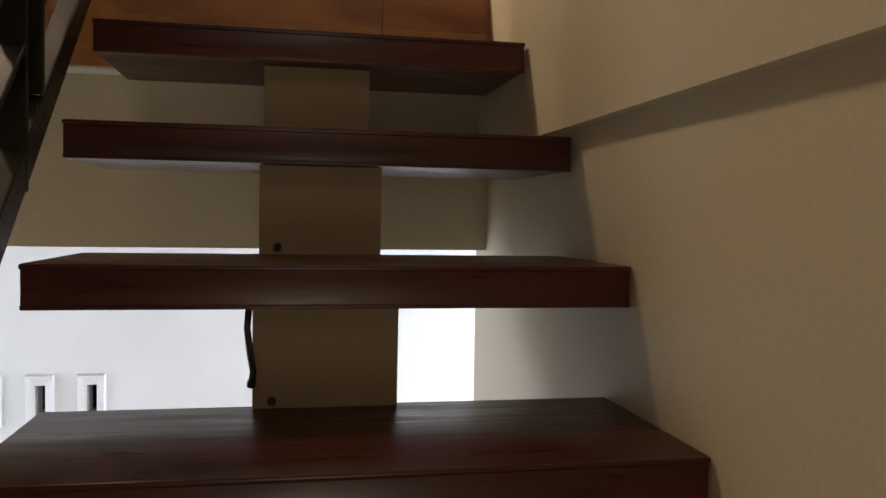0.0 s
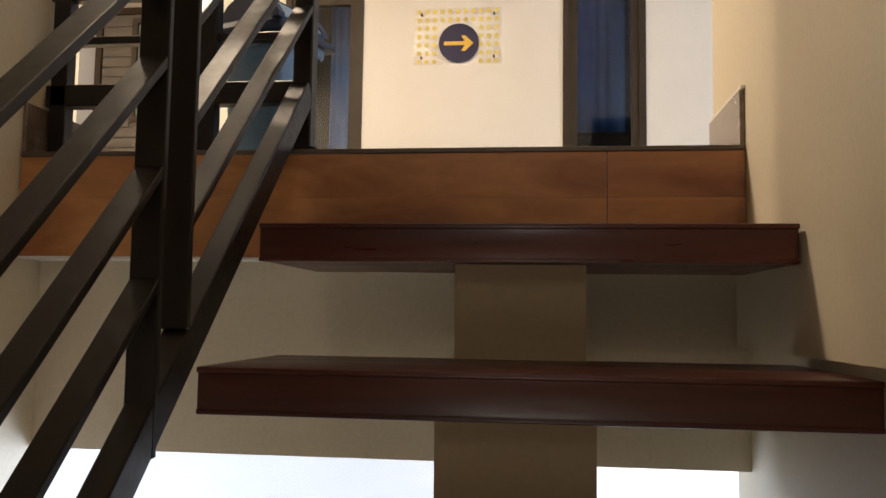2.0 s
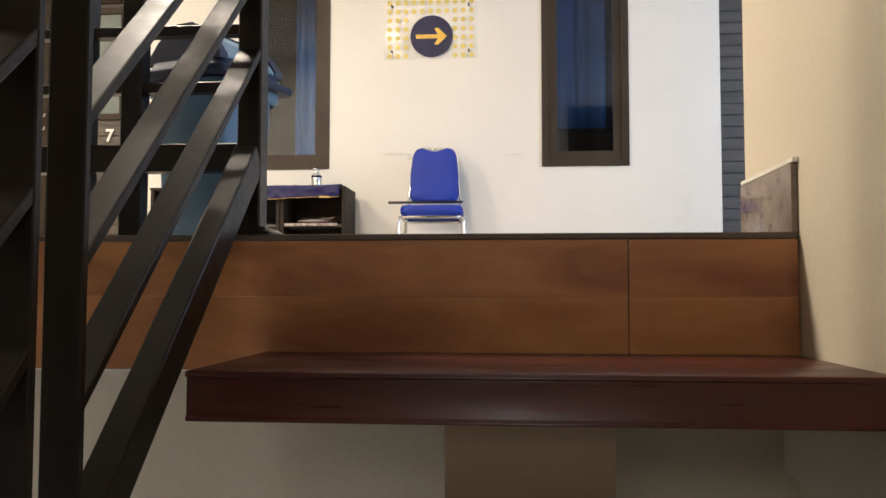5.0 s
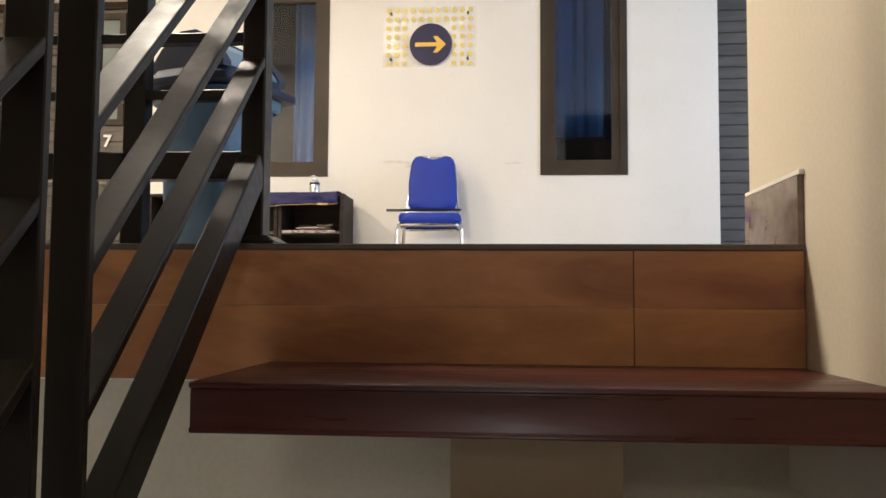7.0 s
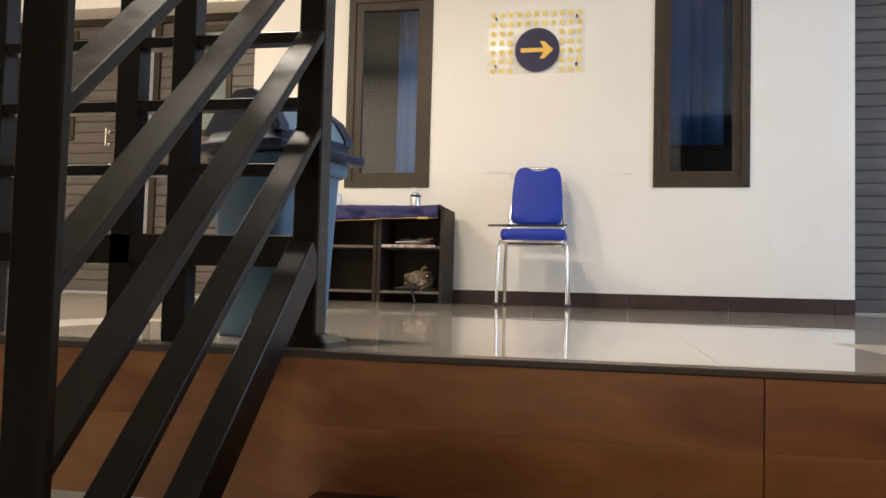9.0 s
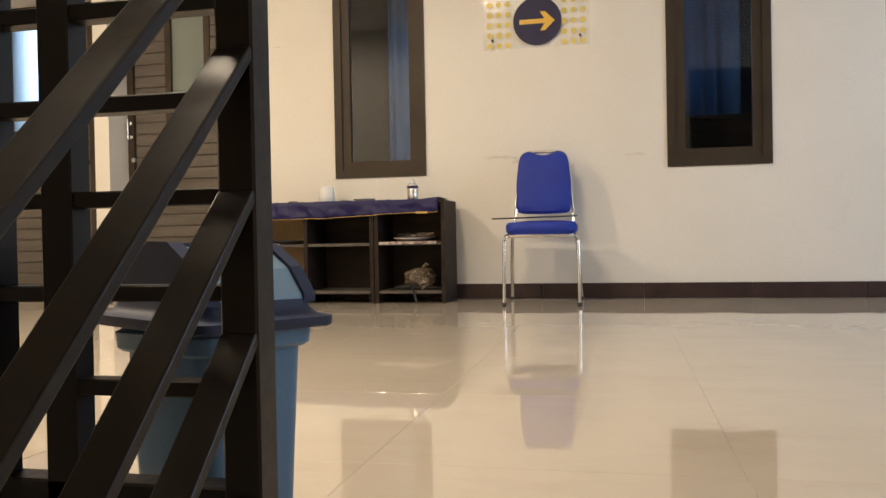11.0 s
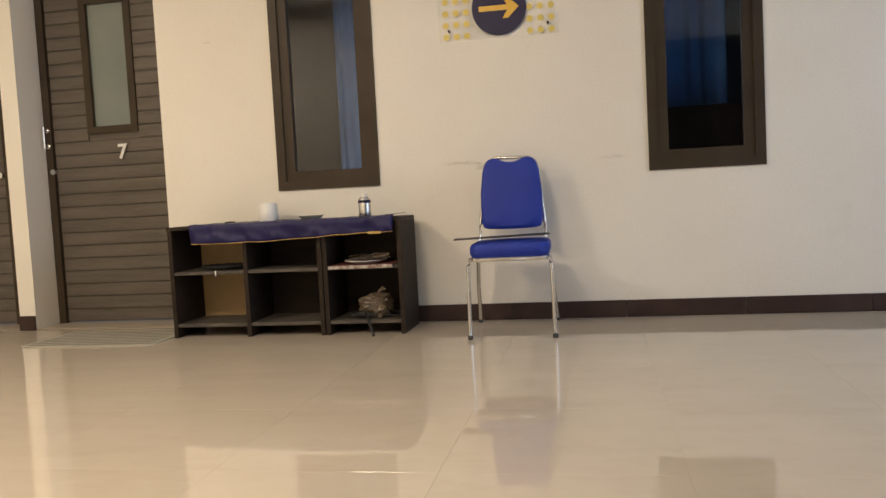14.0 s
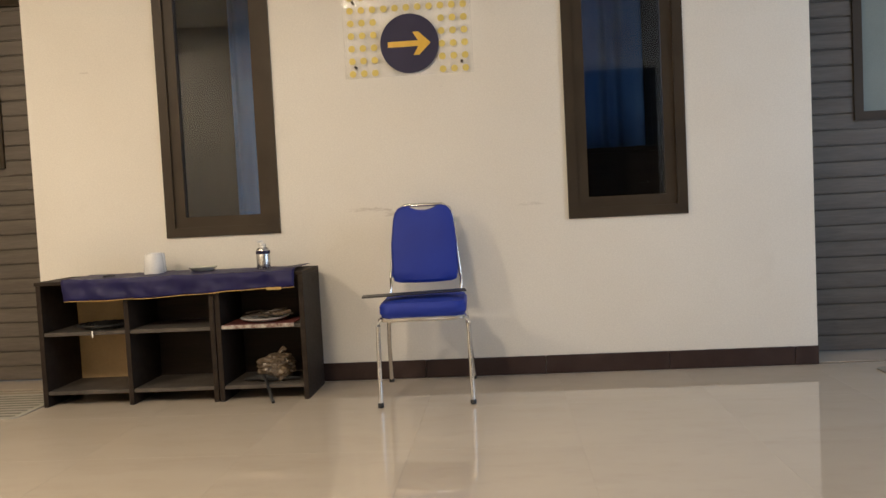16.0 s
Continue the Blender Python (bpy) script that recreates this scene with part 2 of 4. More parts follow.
STRAW_DARK = surface("dry_twig", (0.045, 0.033, 0.024), (0.10, 0.075, 0.055), (0.6, 0.8), 30, 200)
CLOTH_RED = surface("dark_red_cotton", (0.10, 0.02, 0.018), (0.16, 0.035, 0.03), (0.7, 0.8), 10, 200)
CLOTH_SPOT = surface("spotted_cotton", (0.10, 0.02, 0.018), (0.62, 0.58, 0.52), (0.7, 0.8), 42, 200)
TRIM_TILE = surface("dark_tile_edge", (0.075, 0.052, 0.037), (0.105, 0.075, 0.055), (0.3, 0.42), 5, 60, 0, 0.02)


def tile_material():
    m, n, l, b = nodes_of("polished_beige_tile")
    geo, info = n.new("ShaderNodeTexCoord"), n.new("ShaderNodeObjectInfo")
    mp = n.new("ShaderNodeMapping")
    l.new(geo.outputs["Object"], mp.inputs[0])
    mp.inputs["Scale"].default_value = (2.0, 5, 4)
    off = n.new("ShaderNodeVectorMath")
    off.operation = "ADD"
    sc = n.new("ShaderNodeMath")
    sc.operation = "MULTIPLY"
    sc.inputs[1].default_value = 23.0
    l.new(info.outputs["Random"], sc.inputs[0])
    l.new(mp.outputs[0], off.inputs[0])
    l.new(sc.outputs[0], off.inputs[1])
    vein, cloud = noise_of(n, l, off.outputs[0], 2.2, 8, 0.68), noise_of(n, l, off.outputs[0], 0.7, 4)
    col = ramp(n, l, cloud, (0.3, (0.49, 0.433, 0.354)), (0.7, (0.515, 0.458, 0.379)))
    col = mix(n, l, ramp(n, l, vein, (0.50, (0, 0, 0)), (0.74, (0.15,) * 3)), col, (0.30, 0.23, 0.17))
    l.new(col, b.inputs["Base Color"])
    l.new(ramp(n, l, cloud, (0.3, (0.018,) * 3), (0.7, (0.038,) * 3)), b.inputs["Roughness"])
    b.inputs["IOR"].default_value = 1.55
    wave = noise_of(n, l, coords(n, l, (1.0, 1.6, 1.0)), 4.0, 2, 0.4)
    bump(n, l, b, wave, 0.22, 0.0022)
    return m


TILE = tile_material()
GROUT = surface("beige_grout", (0.36, 0.31, 0.25), (0.40, 0.35, 0.29), (0.3, 0.4), 10, 120)

# ---- mesh helpers ----
def add_box(bm, x0, x1, y0, y1, z0, z1, bevel=0.0, segs=2, m=None):
    vs = [bm.verts.new((x, y, z)) for x in (x0, x1) for y in (y0, y1) for z in (z0, z1)]
    fs = [bm.faces.new([vs[i] for i in f]) for f in ((0, 1, 3, 2), (4, 6, 7, 5), (0, 4, 5, 1), (2, 3, 7, 6), (0, 2, 6, 4), (1, 5, 7, 3))]
    if m is not None:
        for v in vs:
            v.co = m @ v.co
    if bevel:
        es = list({e for f in fs for e in f.edges})
        bmesh.ops.bevel(bm, geom=es, offset=bevel, segments=segs, profile=0.5, affect="EDGES")
    return bm


def box(*a, **k):
    return add_box(bmesh.new(), *a, **k)


def add_tube(bm, pts, r, sides=10, cap=True):
    """A round tube through points."""
    pts = [Vector(p) for p in pts]
    rings = []
    up = Vector((0.123, 0.31, 0.94)).normalized()
    for i, p in enumerate(pts):
        d = (pts[min(i + 1, len(pts) - 1)] - pts[max(i - 1, 0)]).normalized()
        a = d.cross(up).normalized()
        b = d.cross(a).normalized()
        rr = r[i] if isinstance(r, (list, tuple)) else r
        rings.append([bm.verts.new(p + rr * (math.cos(q) * a + math.sin(q) * b)) for q in (2 * math.pi * k / sides for k in range(sides))])
    for r0, r1 in zip(rings, rings[1:]):
        for k in range(sides):
            bm.faces.new((r0[k], r0[(k + 1) % sides], r1[(k + 1) % sides], r1[k]))
    if cap:
        bm.faces.new(rings[0][::-1])
        bm.faces.new(rings[-1])
    return bm


def add_lathe(bm, profile, centre=(0, 0, 0), sides=24):
    """Turns (radius, height) round the z axis; ends closed."""
    cx, cy, cz = centre
    rings = [[bm.verts.new((cx + r * math.cos(2 * math.pi * k / sides), cy + r * math.sin(2 * math.pi * k / sides), cz + z)) for k in range(sides)] for r, z in profile]
    for r0, r1 in zip(rings, rings[1:]):
        for k in range(sides):
            bm.faces.new((r0[k], r0[(k + 1) % sides], r1[(k + 1) % sides], r1[k]))
    bm.faces.new(rings[0][::-1])
    bm.faces.new(rings[-1])
    return bm


def add_prism(bm, outline, axis, a, b):
    """An outline in the plane across the axis, drawn out from a to b."""
    put = {"x": lambda u, v, w: (w, u, v), "y": lambda u, v, w: (u, w, v), "z": lambda u, v, w: (u, v, w)}[axis]
    lo, hi = [bm.verts.new(put(u, v, a)) for u, v in outline], [bm.verts.new(put(u, v, b)) for u, v in outline]
    bm.faces.new(lo[::-1])
    bm.faces.new(hi)
    for i in range(len(outline)):
        j = (i + 1) % len(outline)
        bm.faces.new((lo[i], lo[j], hi[j], hi[i]))
    return bm


def rounded(w, d, r, n=5):
    """Outline of a rounded rectangle round the origin."""
    out = []
    for cx, cy, a0 in ((w / 2 - r, d / 2 - r, 0), (-w / 2 + r, d / 2 - r, 90), (-w / 2 + r, -d / 2 + r, 180), (w / 2 - r, -d / 2 + r, 270)):
        out += [(cx + r * math.cos(radians(a0 + 90 * k / n)), cy + r * math.sin(radians(a0 + 90 * k / n))) for k in range(n + 1)]
    return out


def add_loft(bm, sections, cap=(True, True)):
    """Skins outlines of equal length, each a list of points."""
    rings = [[bm.verts.new(p) for p in s] for s in sections]
    for r0, r1 in zip(rings, rings[1:]):
        for k in range(len(r0)):
            bm.faces.new((r0[k], r0[(k + 1) % len(r0)], r1[(k + 1) % len(r0)], r1[k]))
    if cap[0]:
        bm.faces.new(rings[0][::-1])
    if cap[1]:
        bm.faces.new(rings[-1])
    return bm


def mesh_of(name, bm, material, smooth=False):
    bmesh.ops.recalc_face_normals(bm, faces=bm.faces)
    me = bpy.data.meshes.new(name)
    bm.to_mesh(me)
    bm.free()
    me.materials.append(material)
    if smooth:
        me.shade_smooth()
        me.set_sharp_from_angle(angle=radians(38))
    return me


def part(name, bm, material, parent=None, label="", smooth=False, at=None):
    ob = new(name, mesh_of(name, bm, material, smooth))
    if at is not None:
        ob.matrix_basis = at
    ob.parent = parent
    return tagged(ob, label)


def thing(name, m, label, category, group="", kind=""):
    ob = new(name)
    ob.empty_display_size = 0.05
    ob.matrix_basis = m
    return tagged(ob, label, category, group, kind)


def structure(name, bm, material, label, category, smooth=False):
    return tagged(part(name, bm, material, None, "", smooth), label, category, "", "structure")


def wall_xz(x0, x1, z0, z1, y0, y1, holes):
    """A wall along x with openings (x0, x1, z0, z1) cut through its thickness."""
    bm = bmesh.new()
    xs = sorted({x0, x1, *(h[0] for h in holes), *(h[1] for h in holes)})
    zs = sorted({z0, z1, *(h[2] for h in holes), *(h[3] for h in holes)})
    solid = lambda i, j: 0 <= i < len(xs) - 1 and 0 <= j < len(zs) - 1 and not any(
        h[0] < (xs[i] + xs[i + 1]) / 2 < h[1] and h[2] < (zs[j] + zs[j + 1]) / 2 < h[3] for h in holes)
    quad = lambda *ps: bm.faces.new([bm.verts.new(p) for p in ps])
    for i in range(len(xs) - 1):
        for j in range(len(zs) - 1):
            if not solid(i, j):
                continue
            a, b, c, d = xs[i], xs[i + 1], zs[j], zs[j + 1]
            quad((a, y0, c), (b, y0, c), (b, y0, d), (a, y0, d))
            quad((a, y1, c), (a, y1, d), (b, y1, d), (b, y1, c))
            if not solid(i - 1, j):
                quad((a, y0, c), (a, y0, d), (a, y1, d), (a, y1, c))
            if not solid(i + 1, j):
                quad((b, y0, c), (b, y1, c), (b, y1, d), (b, y0, d))
            if not solid(i, j - 1):
                quad((a, y0, c), (a, y1, c), (b, y1, c), (b, y0, c))
            if not solid(i, j + 1):
                quad((a, y0, d), (b, y0, d), (b, y1, d), (a, y1, d))
    bmesh.ops.remove_doubles(bm, verts=bm.verts, dist=1e-5)
    return bm


# ---- plan ----
NORTH = 6.408                # face of the hall's far wall
EDGE = 1.955                 # front edge of the upper floor
SOUTH = 2.215                # face of the hall's near wall
RIGHT, LEFT = 0.652, -0.703  # stairwell walls
TOP = 2.9
DOORS = ((-3.300, -2.35), (-4.57, -3.413), (1.667, 2.617))
WALL = 0.30                  # thickness of the far wall
DOOR_H = 2.16
WINDOWS = ((-1.637, -1.028), (0.459, 1.053))
SILL, HEAD = 0.785, 2.145
STEPS = [(1.649 - 0.222 * k, -0.173 - 0.195 * k) for k in range(16)]  # front edge, top
TREAD, THICK = 0.304, 0.055
LOW = -3.2

# hall shell
holes = [(a, b, SILL, HEAD) for a, b in WINDOWS] + [(a, b, 0.0, DOOR_H) for a, b in DOORS]
structure("wall_north", wall_xz(-6.2, 4.5, 0.0, TOP, NORTH, NORTH + WALL, holes), PLASTER, "cream painted plaster wall of the upper hall", "wall")
structure("wall_west", box(-6.35, -6.2, 2.06, NORTH + WALL, 0.0, TOP), PLASTER, "cream painted end wall of the hall", "wall")
bm = bmesh.new()
for y0, y1, z0, z1 in ((SOUTH, 3.0, 0, TOP), (5.5, NORTH + WALL, 0, TOP), (3.0, 5.5, 0, 0.5), (3.0, 5.5, 2.6, TOP)):
    add_box(bm, 4.5, 4.65, y0, y1, z0, z1)
structure("wall_east", bm, PLASTER, "cream painted end wall with a wide window opening", "wall")
structure("wall_south_right", box(RIGHT + 0.15, 4.65, 2.06, SOUTH, LOW, TOP), PLASTER, "cream painted wall beside the stairwell", "wall")
structure("wall_south_left", box(-6.35, LEFT - 0.15, 1.9, SOUTH - 0.16, LOW, TOP), PLASTER, "cream painted wall beside the stairwell", "wall")
structure("ceiling", box(-6.35, 4.65, -3.2, NORTH + WALL, TOP, TOP + 0.15), CEILING, "white painted ceiling", "ceiling")

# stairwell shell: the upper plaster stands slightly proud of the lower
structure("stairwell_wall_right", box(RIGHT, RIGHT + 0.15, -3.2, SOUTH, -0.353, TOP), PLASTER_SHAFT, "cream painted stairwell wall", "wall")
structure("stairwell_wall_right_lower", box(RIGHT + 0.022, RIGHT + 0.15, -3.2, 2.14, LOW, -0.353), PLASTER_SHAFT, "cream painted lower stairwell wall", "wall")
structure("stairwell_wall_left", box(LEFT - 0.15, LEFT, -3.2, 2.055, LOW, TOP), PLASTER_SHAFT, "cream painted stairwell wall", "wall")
# Both openings are added for the stair fill lamps.
structure("stairwell_wall_back", wall_xz(LEFT - 0.15, RIGHT + 0.15, LOW, TOP, -3.35, -3.2, [(-0.30, 0.63, 1.25, 2.55), (-0.22, 0.62, LOW, -1.15)]), PLASTER_SHAFT, "cream painted back wall with two openings added for fill lamps", "wall")

# upper floor slab and its beam
structure("floor_slab", box(LEFT, RIGHT, EDGE + 0.012, 2.056, -0.205, -0.012), WHITE, "white plastered underside and edge of the upper floor slab", "floor")
bm = box(LEFT, RIGHT + 0.022, 2.04, 2.139, -0.575, -0.205)
structure("beam", bm, PLASTER_BEAM, "beige painted concrete beam under the landing", "beam")
structure("floor", box(-6.35, 4.65, 2.056, NORTH + WALL, -0.22, -0.0010), GROUT, "polished beige tile floor of the hall", "floor")

# lower room
LOWER_Y = 4.6
SLOTS = [(-1.255 + 0.247 * k, -1.455) for k in range(3)]
structure("lower_floor", box(-3.2, 2.9, -3.35, LOWER_Y + 0.2, LOW - 0.15, LOW), GROUT, "tiled floor of the lower level", "floor")
bm = wall_xz(-3.2, 2.9, LOW, -0.22, LOWER_Y, LOWER_Y + 0.14, [(x - 0.024, x + 0.024, z - 0.075, z + 0.075) for x, z in SLOTS])
structure("wall_lower_north", bm, WHITE, "white painted lower wall with narrow vent slots", "wall")
# The opening in this wall is added to go with the west fill lamp.
bm = bmesh.new()
for y0, y1, z0, z1 in ((1.94, 2.7, LOW, -0.22), (4.1, LOWER_Y + 0.14, LOW, -0.22), (2.7, 4.1, LOW, -2.6), (2.7, 4.1, -0.8, -0.22)):
    add_box(bm, -3.35, -3.2, y0, y1, z0, z1)
structure("wall_lower_west", bm, WHITE, "white painted lower wall with an opening added for a fill lamp", "wall")
# Dark sheet added for the shade inside the vent slots.
structure("wall_behind_slots", box(-3.2, 2.9, LOWER_Y + 0.5, LOWER_Y + 0.6, LOW, -0.22), RECESS_SHADE, "dark sheet standing in for shade behind the vent slots", "wall")

# ---- stairs ----
stair = thing("staircase", pose(0, 0, LOW), "open wooden staircase with dark mahogany treads on a central spine", "staircase", kind="structure")
inv = Matrix.Translation((0, 0, -LOW))


def in_stair(bm):
    bmesh.ops.transform(bm, matrix=inv, verts=bm.verts)
    return bm


for k, (y, z) in enumerate(STEPS):
    if z - 0.1 < LOW:
        break
    x0, x1 = -0.111 + 0.008 * min(k, 2), (0.646, 0.662, 0.671)[min(k, 2)]
    bm = box(x0, x1, y, y + TREAD, z - THICK, z - 0.005, bevel=0.004, segs=3)
    add_box(bm, x0 - 0.001, x1 + 0.001, y - 0.0022, y + TREAD, z - 0.0075, z, bevel=0.0026, segs=2)
    add_box(bm, x0, x1, y - 0.0012, y + 0.02, z - THICK - 0.0008, z - THICK + 0.006, bevel=0.002, segs=2)
    part("tread", in_stair(bm), STEP_FRONT, stair, "dark mahogany tread with a rounded nosing", True)
SPX0, SPX1 = 0.171, 0.364
outline = []
for k, (y, z) in enumerate(STEPS):
    if z - 0.1 < LOW:
        break
    outline += [(y + 0.061, z - THICK), (y + 0.066, z - 0.195)]
last = outline[-1]
outline[-1] = (last[0], LOW)
outline += [(last[0] + 0.35, LOW), (2.041, -0.66), (2.041, STEPS[0][1] - THICK)]
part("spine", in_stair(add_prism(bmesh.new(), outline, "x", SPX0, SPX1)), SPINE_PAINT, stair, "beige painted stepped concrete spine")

# Dark discs paint the shade inside two bolt holes.
for x, y, z in ((0.200, STEPS[1][0] + 0.064, STEPS[2][1] + 0.012), (0.196, STEPS[2][0] + 0.064, STEPS[3][1] + 0.010)):
    part("bolt_hole", in_stair(add_tube(bmesh.new(), [(x, y + 0.004, z), (x, y - 0.004, z)], 0.006, 10)), RECESS_SHADE, stair, "small bolt hole with its shade as a dark disc")
cable = thing("cable", pose(SPX0 - 0.004, STEPS[2][0] + 0.05, STEPS[2][1] - THICK), "short black cable end hanging beside the spine", "cable")
part("cord", add_tube(bmesh.new(), [(0, 0, 0.0), (-0.002, -0.01, -0.03), (0.002, -0.014, -0.06), (0.006, -0.012, -0.085), (0.004, -0.008, -0.10)], 0.0045, 8), BLACK_PLASTIC, cable, "", True)
part("tip", add_tube(bmesh.new(), [(0.004, -0.008, -0.098), (0.003, -0.006, -0.106)], 0.0055, 8), BLACK_PLASTIC, cable, "", True)

# boards on the face of the landing
bm_rows = [(-0.201, -0.0923), (-0.0920, -0.0100)]
landing = thing("landing_fascia", pose(0, EDGE, -0.205), "varnished teak boards facing the landing edge", "fascia", kind="structure")
for x0, x1 in ((LEFT + 0.004, 0.4135), (0.4150, RIGHT - 0.002)):
    for z0, z1 in bm_rows:
        part("board", box(x0, x1, 0.0, 0.012, z0 + 0.205, z1 + 0.205), RISER_WOOD, landing)
structure("landing_nosing", box(LEFT + 0.003, RIGHT - 0.003, EDGE - 0.004, EDGE + 0.03, -0.0095, -0.0005, bevel=0.002), TRIM_TILE, "dark brown tile edge strip of the landing", "trim")

# skirting at the stairwell corners
structure("skirting_right", box(RIGHT - 0.009, RIGHT, EDGE + 0.002, SOUTH, 0.0, 0.098, bevel=0.001), MARBLE, "polished brown marble skirting", "baseboard")
structure("skirting_joint", box(RIGHT - 0.008, RIGHT, EDGE - 0.003, SOUTH, 0.099, 0.106, bevel=0.001), PLASTER, "cream grout line over the marble skirting", "trim")
structure("skirting_left", box(LEFT, LEFT + 0.009, EDGE + 0.002, SOUTH, 0.0, 0.098, bevel=0.001), MARBLE, "polished brown marble skirting", "baseboard")

# ---- railings ----
def add_beam(bm, p, q, w, h, bevel=0.004):
    """A square tube from p to q with upright sides, w wide and h deep."""
    p, q = Vector(p), Vector(q)
    d = (q - p).normalized()
    side = Vector((0, 0, 1)).cross(d)
    side = side.normalized() if side.length > 1e-4 else Vector((1, 0, 0))
    up = d.cross(side).normalized()
    m = Matrix(((*[0] * 4,),) * 4)
    for r in range(3):
        m[r][0], m[r][1], m[r][2], m[r][3] = d[r], side[r], up[r], p[r]
    m[3][3] = 1
    return add_box(bm, 0, (q - p).length, -w / 2, w / 2, -h / 2, h / 2, bevel, 2, m)


SLOPE = 0.932
RX0, RX1, RXM = -0.183, -0.145, -0.164
rail = thing("stair_railing", pose(RXM, 1.46, -0.4), "black painted steel stair railing with sloping flat bars", "railing")
back = Matrix.Translation((-RXM, -1.46, 0.4))


def rail_part(name, bm, material=None):
    bmesh.ops.transform(bm, matrix=back, verts=bm.verts)
    return part(name, bm, material or BLACK_STEEL, rail)


NEWEL_Y = 2.014
rail_part("newel_post", box(RX0, RX1, NEWEL_Y, NEWEL_Y + 0.040, 0.008, 1.15, bevel=0.0025, segs=1))
rail_part("base_plate", add_loft(bmesh.new(), [[(RXM + u, NEWEL_Y + 0.020 + v, z) for u, v in rounded(w, w, 0.005, 2)] for w, z in ((0.088, 0.0), (0.088, 0.007), (0.062, 0.016))]))
BAR_Z = lambda y: 0.166 + SLOPE * (y - NEWEL_Y)      # top of the lowest bar
FLIGHTS = ((1.493, NEWEL_Y + 0.003), (0.297, 1.414), (-1.42, 0.208))
for y, low in ((1.408, -0.075), (1.488, -0.002), (0.202, -0.075), (0.292, -0.002), (-1.0, -0.075), (-1.4, -0.075)):
    z = BAR_Z(y) + low
    rail_part("post", box(RX0, RX1, y, y + 0.011, z, z + 0.92, bevel=0.0015, segs=1))
LEAN = math.cos(math.atan(SLOPE))
h = 0.048
z1 = 0.154 - h / 2 / LEAN
rail_part("bottom_rail", add_beam(bmesh.new(), (RXM, -1.42, z1 - SLOPE * (NEWEL_Y + 1.42)), (RXM, NEWEL_Y + 0.003, z1 + 0.003), RX1 - RX0 - 0.002, h, 0.003))
for k in range(1, 7):
    h = 0.032 if k == 6 else 0.012
    for ya, yb in FLIGHTS:
        dz = 0.133 * k - h / 2 / LEAN
        rail_part("handrail" if k == 6 else "bar", add_beam(bmesh.new(), (RXM, ya, BAR_Z(ya) + dz), (RXM, yb, BAR_Z(yb) + dz), RX1 - RX0 - 0.002, h, 0.002))

guard = thing("landing_guard_rail", pose(-0.45, 2.03, 0), "black steel guard rail with level bars along the landing edge", "railing")
backg = Matrix.Translation((0.45, -2.03, 0))


def guard_part(name, bm):
    bmesh.ops.transform(bm, matrix=backg, verts=bm.verts)
    return part(name, bm, BLACK_STEEL, guard)


for x in (-0.377, -0.464, -0.690):
    guard_part("post", box(x, x + 0.035, 2.018, 2.05, 0.0, 0.98, bevel=0.002, segs=1))
guard_part("bar", box(LEFT + 0.004, RX0, 2.018, 2.052, 0.106, 0.150, bevel=0.002, segs=1))
for k in range(8):
    z = 0.234 + 0.0925 * k
    guard_part("bar", box(LEFT + 0.004, RX0, 2.022, 2.046, z, z + 0.016, bevel=0.0015, segs=1))
guard_part("handrail", box(LEFT + 0.004, RX0, 2.012, 2.056, 0.98, 1.01, bevel=0.003, segs=1))

